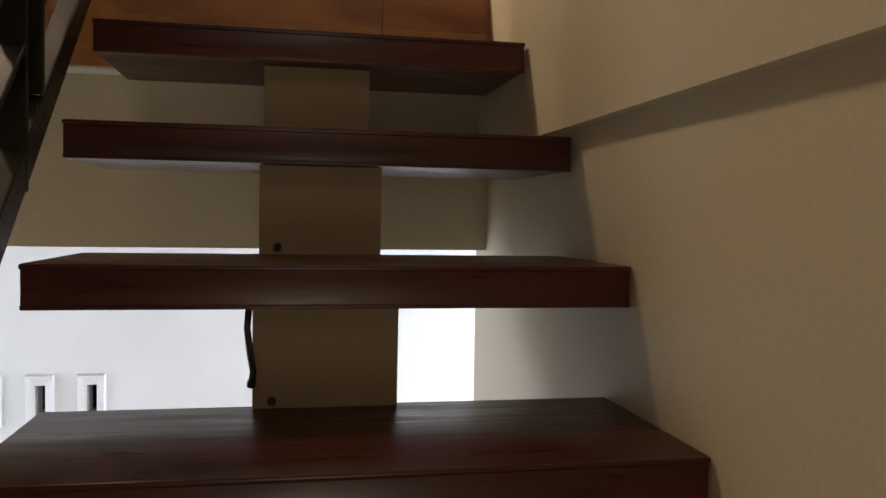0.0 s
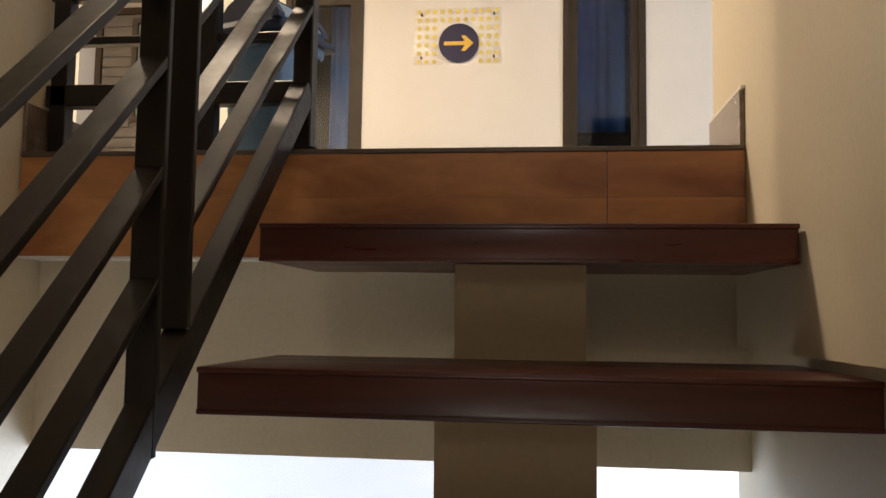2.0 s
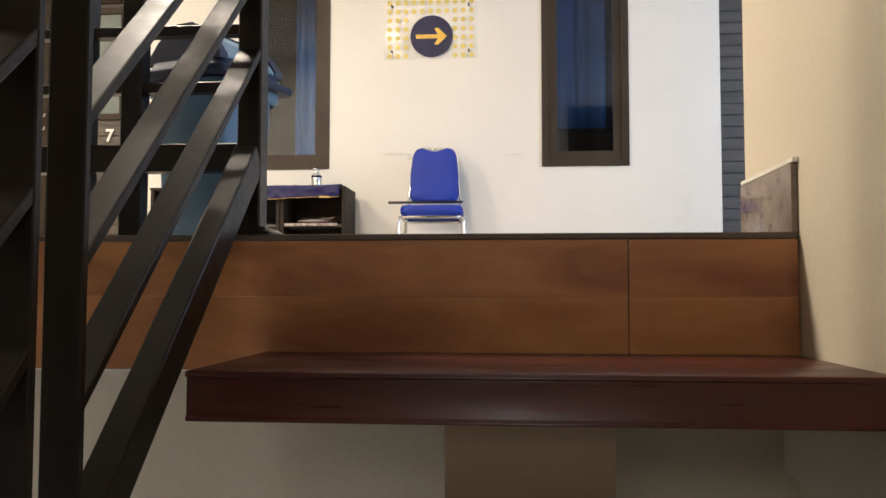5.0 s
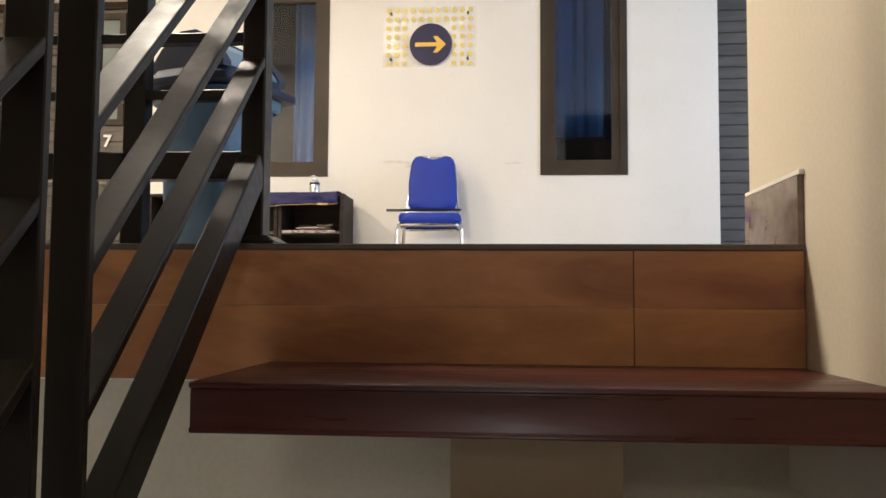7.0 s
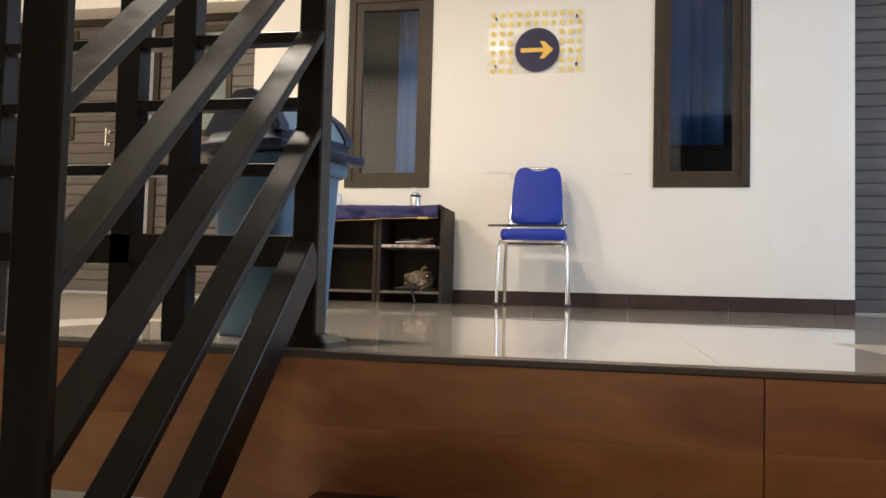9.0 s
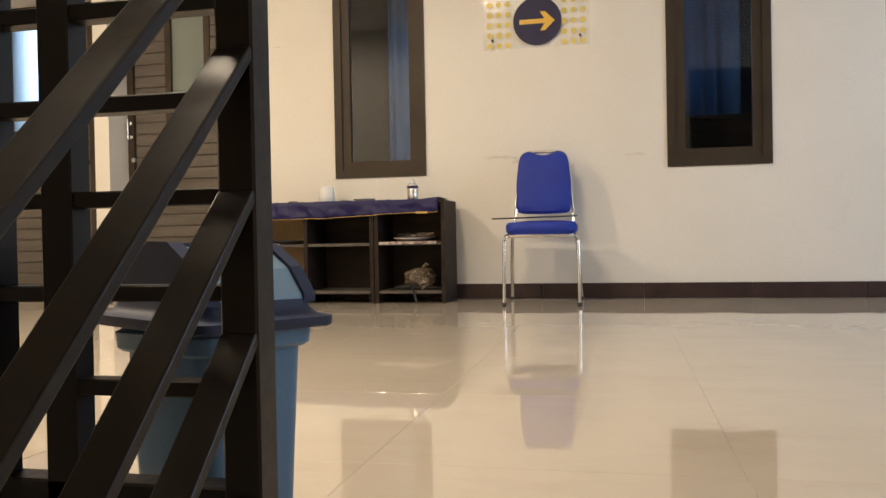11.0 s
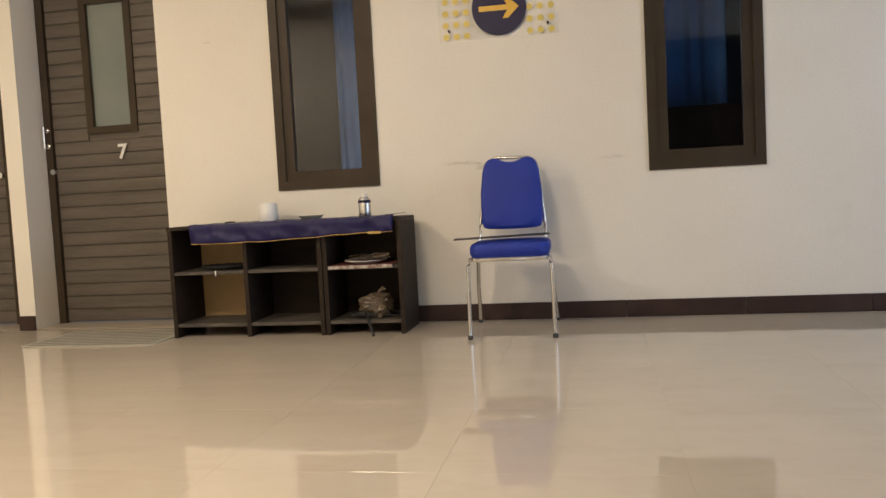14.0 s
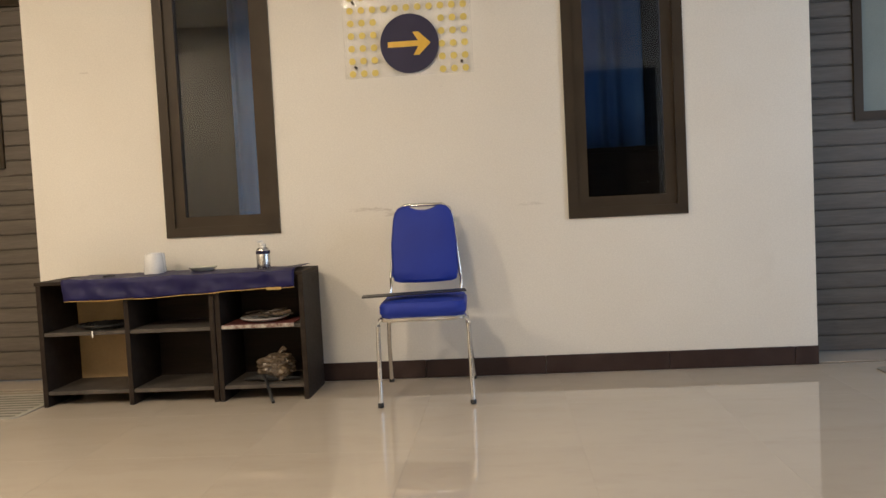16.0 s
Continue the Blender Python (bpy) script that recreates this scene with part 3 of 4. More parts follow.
# ---- doors ----
def door(name, x0, x1, digit, handle_right, jamb=0.05):
    """A slatted door leaf with a tall glass light and a white number, deep in a recess of the north wall."""
    y = NORTH + 0.235
    d = thing(name, pose(x0, y, 0), "grey-brown slatted door with a tall frosted glass panel and the number " + digit, "door", "hall doors", "structure")
    w = x1 - x0
    a, b = 0.05, w - jamb
    part("door_frame", wall_xz(0.002, w - 0.002, 0.0, DOOR_H - 0.002, -0.012, 0.06, [(a, b, -0.1, DOOR_H - 0.05)]), FRAME_BROWN, d)
    gx0, gx1, gz0, gz1 = (0.348, 0.608, 1.262, 2.03) if digit != "8" else (0.290, 0.540, 1.245, 2.03)
    leaf = part("leaf", wall_xz(a + 0.002, b - 0.002, 0.012, DOOR_H - 0.052, 0.018, 0.05, [(gx0, gx1, gz0, gz1)]), DOOR_GREY, d)
    z, h = 0.016, 0.083
    while z < DOOR_H - 0.13:
        spans = [(a + 0.005, b - 0.005)] if z + h < gz0 - 0.04 else [(a + 0.005, gx0 - 0.047), (gx1 + 0.047, b - 0.005)]
        for u, v in spans:
            part("slat", add_prism(bmesh.new(), [(0.008, z + 0.003), (0.011, z + h - 0.008), (0.018, z + h - 0.003), (0.018, z + 0.003)], "x", u, v), DOOR_GREY, leaf)
        z += h
    part("glass_bead", wall_xz(gx0 - 0.045, gx1 + 0.045, gz0 - 0.045, gz1 + 0.045, -0.002, 0.02, [(gx0, gx1, gz0, gz1)]), FRAME_BROWN, d)
    part("pane", box(gx0, gx1, 0.026, 0.032, gz0, gz1), FROSTED_LIT if digit == "8" else FROSTED, d, "frosted glass pane")
    hx = b - 0.045 if handle_right else 0.028
    bm = add_tube(bmesh.new(), [(hx, -0.055, 1.135), (hx, -0.055, 1.275)], 0.008, 10)
    for z in (1.155, 1.255):
        add_tube(bm, [(hx, -0.055, z), (hx, -0.010, z)], 0.007, 8)
        add_tube(bm, [(hx, -0.018, z), (hx, -0.010, z)], 0.014, 12)
    part("handle", bm, CHROME, d, "chrome pull handle", True)
    part("lock", add_tube(bmesh.new(), [(hx + 0.02, 0.01, 0.99), (hx + 0.02, -0.022, 0.99)], 0.018, 14), CHROME, d, "chrome lock cylinder", True)
    part("threshold", box(0.004, w - 0.004, -0.232, 0.055, 0.0005, 0.007, bevel=0.002, segs=1), GROUT, d, "pale stone threshold")
    curve = bpy.data.curves.new("number", "FONT")
    curve.body, curve.size, curve.extrude, curve.align_x = digit, 0.128, 0.003, "CENTER"
    curve.materials.append(NUMBER_WHITE)
    curve.offset = 0.003
    ob = new("number", curve)
    ob.matrix_basis = pose((gx0 + gx1) / 2 + 0.062, -0.006, 1.052, 90, 0, 0)
    ob.parent = d
    tagged(ob, "white number " + digit)
    return d


FROSTED = surface("frosted_glass", (0.20, 0.235, 0.225), (0.24, 0.275, 0.265), (0.08, 0.14), 3, 160, 0, 0.02)
FROSTED_LIT = plain_glass("thin_frosted_glass", (0.85, 0.92, 0.95), 0.5)
door("door_1", *DOORS[0], "7", False)
door("door_2", *DOORS[1], "8", True, 0.20)
door("door_3", *DOORS[2], "6", True)

near = thing("door_4", pose(0.93, SOUTH, 0), "plain dark brown door on the near wall of the hall", "door", "hall doors", "structure")
part("door_frame", wall_xz(0.0, 0.78, 0.0, 2.16, 0.0, 0.03, [(0.05, 0.73, -0.1, 2.11)]), FRAME_BROWN, near)
leaf = part("leaf", box(0.052, 0.728, 0.002, 0.018, 0.012, 2.108, bevel=0.002), CABINET_WOOD, near)
part("handle", add_tube(bmesh.new(), [(0.67, 0.015, 1.02), (0.67, 0.06, 1.02), (0.57, 0.06, 1.02)], 0.009, 10), CHROME, leaf, "chrome lever handle", True)

# ---- windows ----
def window(name, x0, x1):
    y = NORTH + 0.02
    wd = thing(name, pose(x0, y, SILL), "tall narrow window in a brown aluminium frame with dark glass", "window", "hall windows", "structure")
    w, h = x1 - x0, HEAD - SILL
    part("window_frame", wall_xz(0.0, w, 0.0, h, -0.03, 0.06, [(0.05, w - 0.05, 0.05, h - 0.05)]), FRAME_BROWN, wd)
    sash = part("sash", wall_xz(0.048, w - 0.048, 0.048, h - 0.048, -0.016, 0.03, [(0.105, w - 0.105, 0.105, h - 0.105)]), FRAME_BROWN, wd)
    pane = part("pane", box(0.10, w - 0.10, 0.004, 0.010, 0.10, h - 0.10), WINDOW_GLASS, sash, "dark reflective glass pane")
    pane.visible_shadow = False
    return wd


WINDOW_GLASS = plain_glass("tinted_window_glass", (0.62, 0.68, 0.72), 0.0)
window("window_1", *WINDOWS[0])
window("window_2", *WINDOWS[1])
# Room walls are near-black, so their dimness is in the colour.
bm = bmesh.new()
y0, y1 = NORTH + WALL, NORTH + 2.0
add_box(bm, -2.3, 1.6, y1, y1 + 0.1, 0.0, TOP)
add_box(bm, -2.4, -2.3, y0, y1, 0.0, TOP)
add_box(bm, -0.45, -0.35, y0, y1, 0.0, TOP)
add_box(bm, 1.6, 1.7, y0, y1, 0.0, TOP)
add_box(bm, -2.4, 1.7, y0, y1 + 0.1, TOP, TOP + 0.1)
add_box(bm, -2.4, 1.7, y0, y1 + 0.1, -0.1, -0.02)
structure("room_shell", bm, RECESS_SHADE, "near-black walls that paint the dimness of the rooms behind the windows", "wall")


def curtain(x0, x1, y, z0, z1):
    """A hanging curtain with soft folds."""
    bm = bmesh.new()
    n, rows = 60, 6
    grid = []
    for r in range(rows + 1):
        z = z0 + (z1 - z0) * r / rows
        grid.append([bm.verts.new((x0 + (x1 - x0) * i / n, y + 0.026 * math.sin(i * 0.42 + 1.1 * math.sin(i * 0.17)) * (1 - 0.35 * r / rows) + 0.01 * noise.noise((i * 0.2, r * 0.8, x0)), z)) for i in range(n + 1)])
    for r in range(rows):
        for i in range(n):
            bm.faces.new((grid[r][i], grid[r][i + 1], grid[r + 1][i + 1], grid[r + 1][i]))
    ob = part("curtain", bm, CURTAIN_BLUE, None, "", True)
    mod = ob.modifiers.new("cloth", "SOLIDIFY")
    mod.thickness = 0.003
    return tagged(ob, "pale blue curtain hanging in the dim room behind the glass", "curtain", "room curtains")


CURTAIN_BLUE = surface("pale_blue_curtain", (0.09, 0.20, 0.50), (0.13, 0.27, 0.58), (0.8, 0.9), 5, 200, 0, 0.0)
curtain(-1.42, -1.05, NORTH + 0.55, 0.02, 2.7)
curtain(0.50, 0.98, NORTH + 0.75, 1.18, 2.7)
# Dark block added behind the pane to imitate a reflection in the glass.
reflection_block = thing("reflection_block", pose(0.8, NORTH + 0.72, -0.02), "dark block behind the glass standing in for a reflection", "chest")
part("body", box(-0.3, 0.32, -0.12, 0.02, 0.04, 1.16, bevel=0.004), CABINET_WOOD, reflection_block)
part("top", box(-0.31, 0.33, -0.13, 0.03, 1.16, 1.185, bevel=0.003), CABINET_WOOD, reflection_block)
part("base", box(-0.29, 0.31, -0.11, 0.01, 0.0, 0.04), CABINET_WOOD, reflection_block)

# skirting tiles on the north wall
sk = thing("baseboard", pose(0, NORTH, 0), "dark brown tile skirting along the hall wall", "baseboard", kind="structure")
x = 0.314 - 0.62 * 5
while x < DOORS[2][0]:
    a, b = max(x, DOORS[0][1]), min(x + 0.618, DOORS[2][0])
    if b - a > 0.02:
        part("tile", box(a, b, -0.012, 0.0, 0.0, 0.092, bevel=0.0015, segs=1), SKIRTING, sk)
    x += 0.62
part("tile", box(DOORS[1][1], DOORS[0][0], -0.012, 0.0, 0.0, 0.092, bevel=0.0015, segs=1), SKIRTING, sk)

# ---- blue chair with a writing board ----
chair = thing("chair", pose(-0.249, 5.800, 0.0, 0, 0, 2.0), "royal blue padded chair with chromed tube frame and black writing board", "chair")


def soft_pad(w, d, h, r, puff, taper=0.0):
    """A padded slab lying flat, rounded in plan, swelling a little."""
    secs = []
    for f, z in ((0.94, 0.0), (1.0, 0.25), (1.0, 0.7), (0.95, 0.93), (0.80, 1.0), (0.4, 1.0 + puff)):
        secs.append([(u * f * (1 - taper * (v / d)), v * f, z * h) for u, v in rounded(w, d, r, 6)])
    return add_loft(bmesh.new(), secs)


part("seat", soft_pad(0.390, 0.41, 0.068, 0.05, 0.10), BLUE_FABRIC, chair, "royal blue padded seat", True, pose(0, 0.205, 0.398))
shape = [(0.150, -0.180), (0.160, -0.150), (0.161, 0.0), (0.148, 0.12), (0.138, 0.155), (0.118, 0.180), (0.090, 0.188)]
shape += [(q, 0.188 - 0.024 * max(0.0, 1 - (q / 0.075) ** 2)) for q in (0.07, 0.05, 0.03, 0.01, -0.01, -0.03, -0.05, -0.07)]
shape += [(-u, v) for u, v in shape[6::-1]] + [(-0.125, -0.188), (-0.06, -0.191), (0.0, -0.192), (0.06, -0.191), (0.125, -0.188)]
secs = [[(u * f, v * f, z * 0.045) for u, v in shape] for f, z in ((0.94, 0.0), (1.0, 0.3), (1.0, 0.65), (0.94, 0.93), (0.75, 1.04))]
bm = add_loft(bmesh.new(), secs)
part("backrest", bm, BLUE_FABRIC, chair, "royal blue padded backrest", True, pose(-0.002, 0.425, 0.702, 80, 0, 0))
for sx in (-1, 1):
    front = part("leg", add_tube(bmesh.new(), [(sx * 0.206, 0.0, 0.012), (sx * 0.204, 0.008, 0.2), (sx * 0.202, 0.02, 0.36), (sx * 0.195, 0.035, 0.385), (sx * 0.185, 0.06, 0.392)], 0.0105, 10), CHROME, chair, "chrome front leg", True)
    rear = part("leg", add_tube(bmesh.new(), [(sx * 0.210, 0.53, 0.012), (sx * 0.200, 0.42, 0.22), (sx * 0.186, 0.34, 0.385)], 0.0105, 10), CHROME, chair, "chrome rear leg", True)
    for y in (0.0, 0.53):
        part("foot", add_lathe(bmesh.new(), [(0.011, 0.0), (0.0135, 0.003), (0.0135, 0.018), (0.011, 0.022)], (sx * (0.206 if y == 0 else 0.210), y, 0.0), 12), BLACK_PLASTIC, front if y == 0 else rear, "black rubber foot", True)
hoop = [(-0.19, 0.30, 0.395), (-0.188, 0.385, 0.45), (-0.184, 0.412, 0.54), (-0.156, 0.468, 0.83), (-0.142, 0.478, 0.872), (-0.105, 0.482, 0.893)]
hoop = [(x + 0.012, y, z) for x, y, z in hoop] + [(-x - 0.016, y, z) for x, y, z in hoop[::-1]]
part("back_frame", add_tube(bmesh.new(), hoop, 0.0095, 10), CHROME, chair, "bent chrome tube round the backrest", True)
ring = [(u, 0.205 + v, 0.388) for u, v in rounded(0.375, 0.385, 0.05, 5)]
part("seat_frame", add_tube(bmesh.new(), ring + ring[:1], 0.011, 8, False), CHROME, chair, "chrome ring under the seat", True)
part("writing_board", box(-0.235, 0.24, -0.05, 0.05, 0.0, 0.006, bevel=0.002), BLACK_PLASTIC, chair, "thin black board lying across the seat", False, pose(-0.045, 0.13, 0.488, 0, -1.0, 5))

# ---- shelf units ----
CABX = (-2.142, -1.699, -1.267, -1.262, -0.829)
CABF, CABB, CABZ = 6.005, 6.345, 0.611


def shelf_unit(x0, x1, dividers, backs):
    """An open shelf unit two rows high; the cells lie between side panels and dividers."""
    u = thing("shelf_unit", pose((x0 + x1) / 2, (CABF + CABB) / 2, 0), "low dark brown open shelf unit with dusty shelves", "shelf", "shelf units along the wall")
    cx, cy = (x0 + x1) / 2, (CABF + CABB) / 2
    put = lambda nm, a, b, c, d, e, f, mat=CABINET_WOOD, lab="": part(nm, box(a - cx, b - cx, c - cy, d - cy, e, f, bevel=0.0012, segs=1), mat, u, lab)
    t = 0.024
    put("side_panel", x0, x0 + t, CABF, CABB, 0.0, CABZ - 0.018)
    put("side_panel", x1 - t, x1, CABF, CABB, 0.0, CABZ - 0.018)
    put("top", x0 - 0.004, x1 + 0.0, CABF - 0.006, CABB, CABZ - 0.017, CABZ)
    walls = [x0 + t] + [q for dv in dividers for q in (dv - 0.012, dv + 0.012)] + [x1 - t]
    for dv in dividers:
        put("divider", dv - 0.012, dv + 0.012, CABF, CABB, 0.0, CABZ - 0.018)
    for (a, b), back in zip(zip(walls[::2], walls[1::2]), backs):
        for z in (0.058, 0.345):
            put("shelf", a, b, CABF + 0.006, CABB - 0.012, z, z + 0.018, DUSTY)
        put("back_panel", a, b, CABB - 0.011, CABB - 0.004, 0.05, CABZ - 0.018, back, "bare tan hardboard back" if back is CARD else "")
    return u


DUSTY = surface("dusty_dark_laminate", (0.045, 0.038, 0.033), (0.10, 0.085, 0.070), (0.5, 0.7), 9, 120)
shelf_unit(CABX[0], CABX[2], (CABX[1],), (CARD, CABINET_WOOD))
shelf_unit(CABX[3], CABX[4], (), (CABINET_WOOD,))

# navy cloth over the tops
bm = bmesh.new()
nx, prof = 90, []
for k in range(9):
    prof.append((CABB - 0.03 - (CABB - 0.03 - (CABF - 0.012)) * k / 8, 0.0))
for k in range(1, 8):
    prof.append((CABF - 0.016 - 0.004 * k / 7, -0.098 * k / 7))
rows = []
for j, (y, dz) in enumerate(prof):
    row = []
    for i in range(nx + 1):
        f = i / nx
        x = -2.02 + 1.155 * f
        hang = max(0.0, (j - 8) / 7)
        wave = (0.006 * math.sin(f * 34 + 2.1 * math.sin(f * 7)) + 0.018 * noise.noise((f * 11, 0.2 + hang * 1.6, 1.0)) + 0.010 * noise.noise((f * 37, hang * 2.5, 4.0))) * hang
        drop = dz * (1.02 - 0.20 * f + 0.06 * math.sin(f * 5.0) + 0.05 * noise.noise((f * 9, 0, 2.0)))
        lift = 0.007 * max(0.0, noise.noise((f * 13, y * 9, 0.3))) + 0.004 * max(0.0, noise.noise((f * 40, y * 20, 3.3))) + (0.010 * max(0, f - 0.9) * 10 if j < 8 else 0)
        row.append(bm.verts.new((x + 0.03 * (1 - f) * (j / 15), y - 0.006 * hang - wave, CABZ + 0.004 + lift * (1 - hang) + drop)))
    rows.append(row)
for r0, r1 in zip(rows, rows[1:]):
    for i in range(nx):
        bm.faces.new((r0[i], r0[i + 1], r1[i + 1], r1[i]))
hem = [v.co.copy() for v in rows[-1]]
cloth = thing("table_runner", pose(-1.45, 6.1, CABZ), "navy satin cloth with thin yellow piping draped over the shelf tops", "cloth")
bmesh.ops.transform(bm, matrix=Matrix.Translation((1.45, -6.1, -CABZ)), verts=bm.verts)
body = part("fabric", bm, NAVY_CLOTH, cloth, "", True)
mod = body.modifiers.new("cloth", "SOLIDIFY")
mod.thickness = 0.002
part("piping", add_tube(bmesh.new(), [p + Vector((1.45, -6.1 - 0.001, -CABZ)) for p in hem], 0.0022, 6), YELLOW_TRIM, cloth, "thin yellow piping along the hem", True)
part("gold_patch", box(0.455, 0.525, -0.1285, -0.1255, -0.080, -0.068), YELLOW_TRIM, cloth, "small gold patch at the corner")

# things on the cloth
ON = CABZ + 0.007


def cup(x, y):
    c = thing("cup", pose(x, y, ON), "plain white cup standing upside down on the navy cloth", "cup", "white cups")
    part("body", add_lathe(bmesh.new(), [(0.047, 0.0), (0.049, 0.003), (0.046, 0.05), (0.043, 0.092), (0.041, 0.098), (0.030, 0.098), (0.012, 0.097)], sides=28), CERAMIC, c, "", True)
    part("foot_ring", add_lathe(bmesh.new(), [(0.028, 0.097), (0.028, 0.101), (0.024, 0.101), (0.023, 0.0975)], sides=24), CERAMIC, c, "", True)


cup(-1.615, 6.165)
cup(-1.648, 6.272)
dish = thing("glass_dish", pose(-1.39, 6.23, ON), "shallow clear glass dish on the navy cloth", "dish")
part("bowl", add_lathe(bmesh.new(), [(0.045, 0.0), (0.050, 0.002), (0.072, 0.020), (0.070, 0.021), (0.046, 0.004), (0.01, 0.004)], sides=32), plain_glass("clear_glass", (0.80, 0.80, 0.68), 0.10, 0.85), dish, "", True)
bottle = thing("pump_bottle", pose(-1.066, 6.19, ON), "small brushed steel pump bottle with dark band and white cap", "bottle")
part("body", add_lathe(bmesh.new(), [(0.032, 0.0), (0.034, 0.004), (0.034, 0.024), (0.034, 0.088), (0.028, 0.100), (0.015, 0.106)], sides=28), STEEL, bottle, "", True)
part("band", add_lathe(bmesh.new(), [(0.0345, 0.074), (0.0348, 0.075), (0.0348, 0.088), (0.0340, 0.089)], sides=28), SIGN_NAVY, bottle, "dark printed band", True)
cap = part("cap", add_lathe(bmesh.new(), [(0.015, 0.105), (0.016, 0.107), (0.016, 0.120), (0.010, 0.123)], sides=20), CERAMIC, bottle, "white cap", True)
part("nozzle", add_tube(bmesh.new(), [(0, 0, 0.122), (0, 0, 0.134), (-0.008, -0.004, 0.137), (-0.022, -0.010, 0.133)], 0.005, 8), CERAMIC, cap, "white spout", True)
keyfob = thing("phone", pose(-1.80, 6.07, ON, 0, 0, 24), "small black object lying on the navy cloth", "gadget")
part("body", box(-0.028, 0.028, -0.012, 0.012, 0.0, 0.010, bevel=0.003), BLACK_PLASTIC, keyfob)
part("button", box(-0.008, 0.004, -0.005, 0.005, 0.0095, 0.0115, bevel=0.001), BIN_RIM, keyfob)

# things on the shelves
MID = 0.364
tray = thing("woven_tray", pose(-1.87, 6.13, MID), "black woven oval tray lying on the shelf", "tray")
for k in range(5):
    f = 1 - 0.15 * k
    ring = [(0.13 * f * math.cos(a), 0.10 * f * math.sin(a), 0.004 + 0.014 * f ** 3 + 0.003 * (i % 2)) for i, a in enumerate(2 * math.pi * q / 36 for q in range(37))]
    part("strand", add_tube(bmesh.new(), ring, 0.0065, 6, False), BLACK_PLASTIC, tray, "", True)
part("base", add_loft(bmesh.new(), [[(0.125 * f * math.cos(a), 0.095 * f * math.sin(a), z) for a in (2 * math.pi * q / 30 for q in range(30))] for f, z in ((0.8, 0.0), (0.8, 0.003), (0.3, 0.004))]), BLACK_PLASTIC, tray)
part("tag", box(-0.004, 0.003, -0.131, -0.130, -0.030, 0.003), CERAMIC, tray, "small white tag hanging over the shelf edge")
plate = thing("plate", pose(-1.055, 6.12, MID + 0.006), "white plate with dried dark twigs on it", "plate")
part("dish", add_lathe(bmesh.new(), [(0.07, 0.0), (0.085, 0.004), (0.115, 0.016), (0.117, 0.020), (0.110, 0.019), (0.08, 0.008), (0.02, 0.007)], sides=36), CERAMIC, plate, "", True)
rng = random.Random(7)
for k in range(22):
    a, b = rng.uniform(0, 6.28), rng.uniform(-0.5, 0.5)
    c, l, h = rng.uniform(-0.05, 0.06), rng.uniform(0.05, 0.10), rng.uniform(0.02, 0.045)
    p = Vector((c, rng.uniform(0.0, 0.06), h))
    d = Vector((math.cos(a), 0.5 * math.sin(a), 0.12 * b)) * l
    part("twig", add_tube(bmesh.new(), [p - d, p + 0.2 * d + Vector((0, 0, 0.006)), p + d], [0.0035, 0.004, 0.001], 5), STRAW_DARK if k % 3 else BROWN_BAG, plate, "", True)
part("stem", add_tube(bmesh.new(), [(0.05, -0.02, 0.032), (0.10, -0.03, 0.036), (0.135, -0.02, 0.045)], 0.008, 8), BROWN_BAG, plate, "brown leafy stem", True)
mats = thing("patterned_cloth", pose(-1.05, 6.10, MID), "folded cloth with dark red and white pattern on the shelf", "cloth")
part("fold", box(-0.175, 0.165, -0.10, 0.12, 0.0, 0.005, bevel=0.002), CLOTH_RED, mats)
part("edge", box(-0.18, 0.17, -0.107, -0.099, -0.013, 0.005, bevel=0.002), CLOTH_SPOT, mats, "white and dark red edge")

bag = thing("crumpled_bag", pose(-1.005, 6.12, 0.077), "crumpled brown translucent plastic bag on the bottom shelf", "bag")
bm = bmesh.new()
bmesh.ops.create_icosphere(bm, subdivisions=4, radius=1.0)
for v in bm.verts:
    p = v.co.copy()
    n1 = noise.noise(p * 1.6) * 0.22 + abs(noise.noise(p * 3.7)) * 0.30 - abs(noise.noise(p * 7.5)) * 0.13
    q = p * (0.86 + n1)
    v.co = Vector((q.x * 0.105, q.y * 0.085, max(-0.001, 0.062 + q.z * 0.075)))
part("film", bm, BROWN_BAG, bag, "", False)
part("knot", add_tube(bmesh.new(), [(0.01, 0.0, 0.12), (0.02, -0.01, 0.14), (0.035, -0.005, 0.152), (0.05, -0.012, 0.148)], [0.016, 0.009, 0.014, 0.004], 7), BROWN_BAG, bag, "", False)
umb = thing("folded_umbrella", pose(-1.03, 6.06, 0.077), "black folded umbrella on the shelf, handle down to the floor", "umbrella")
part("handle", add_tube(bmesh.new(), [(-0.03, 0.0, 0.035), (0.00, -0.06, 0.012), (0.045, -0.125, -0.072)], [0.006, 0.007, 0.008], 8), BLACK_PLASTIC, umb, "", True)
part("canopy", add_tube(bmesh.new(), [(-0.13, 0.02, 0.012), (-0.06, 0.015, 0.020), (-0.02, 0.0, 0.022), (0.06, 0.02, 0.014), (0.14, 0.03, 0.010)], [0.006, 0.016, 0.018, 0.014, 0.004], 9), BLACK_PLASTIC, umb, "", True)

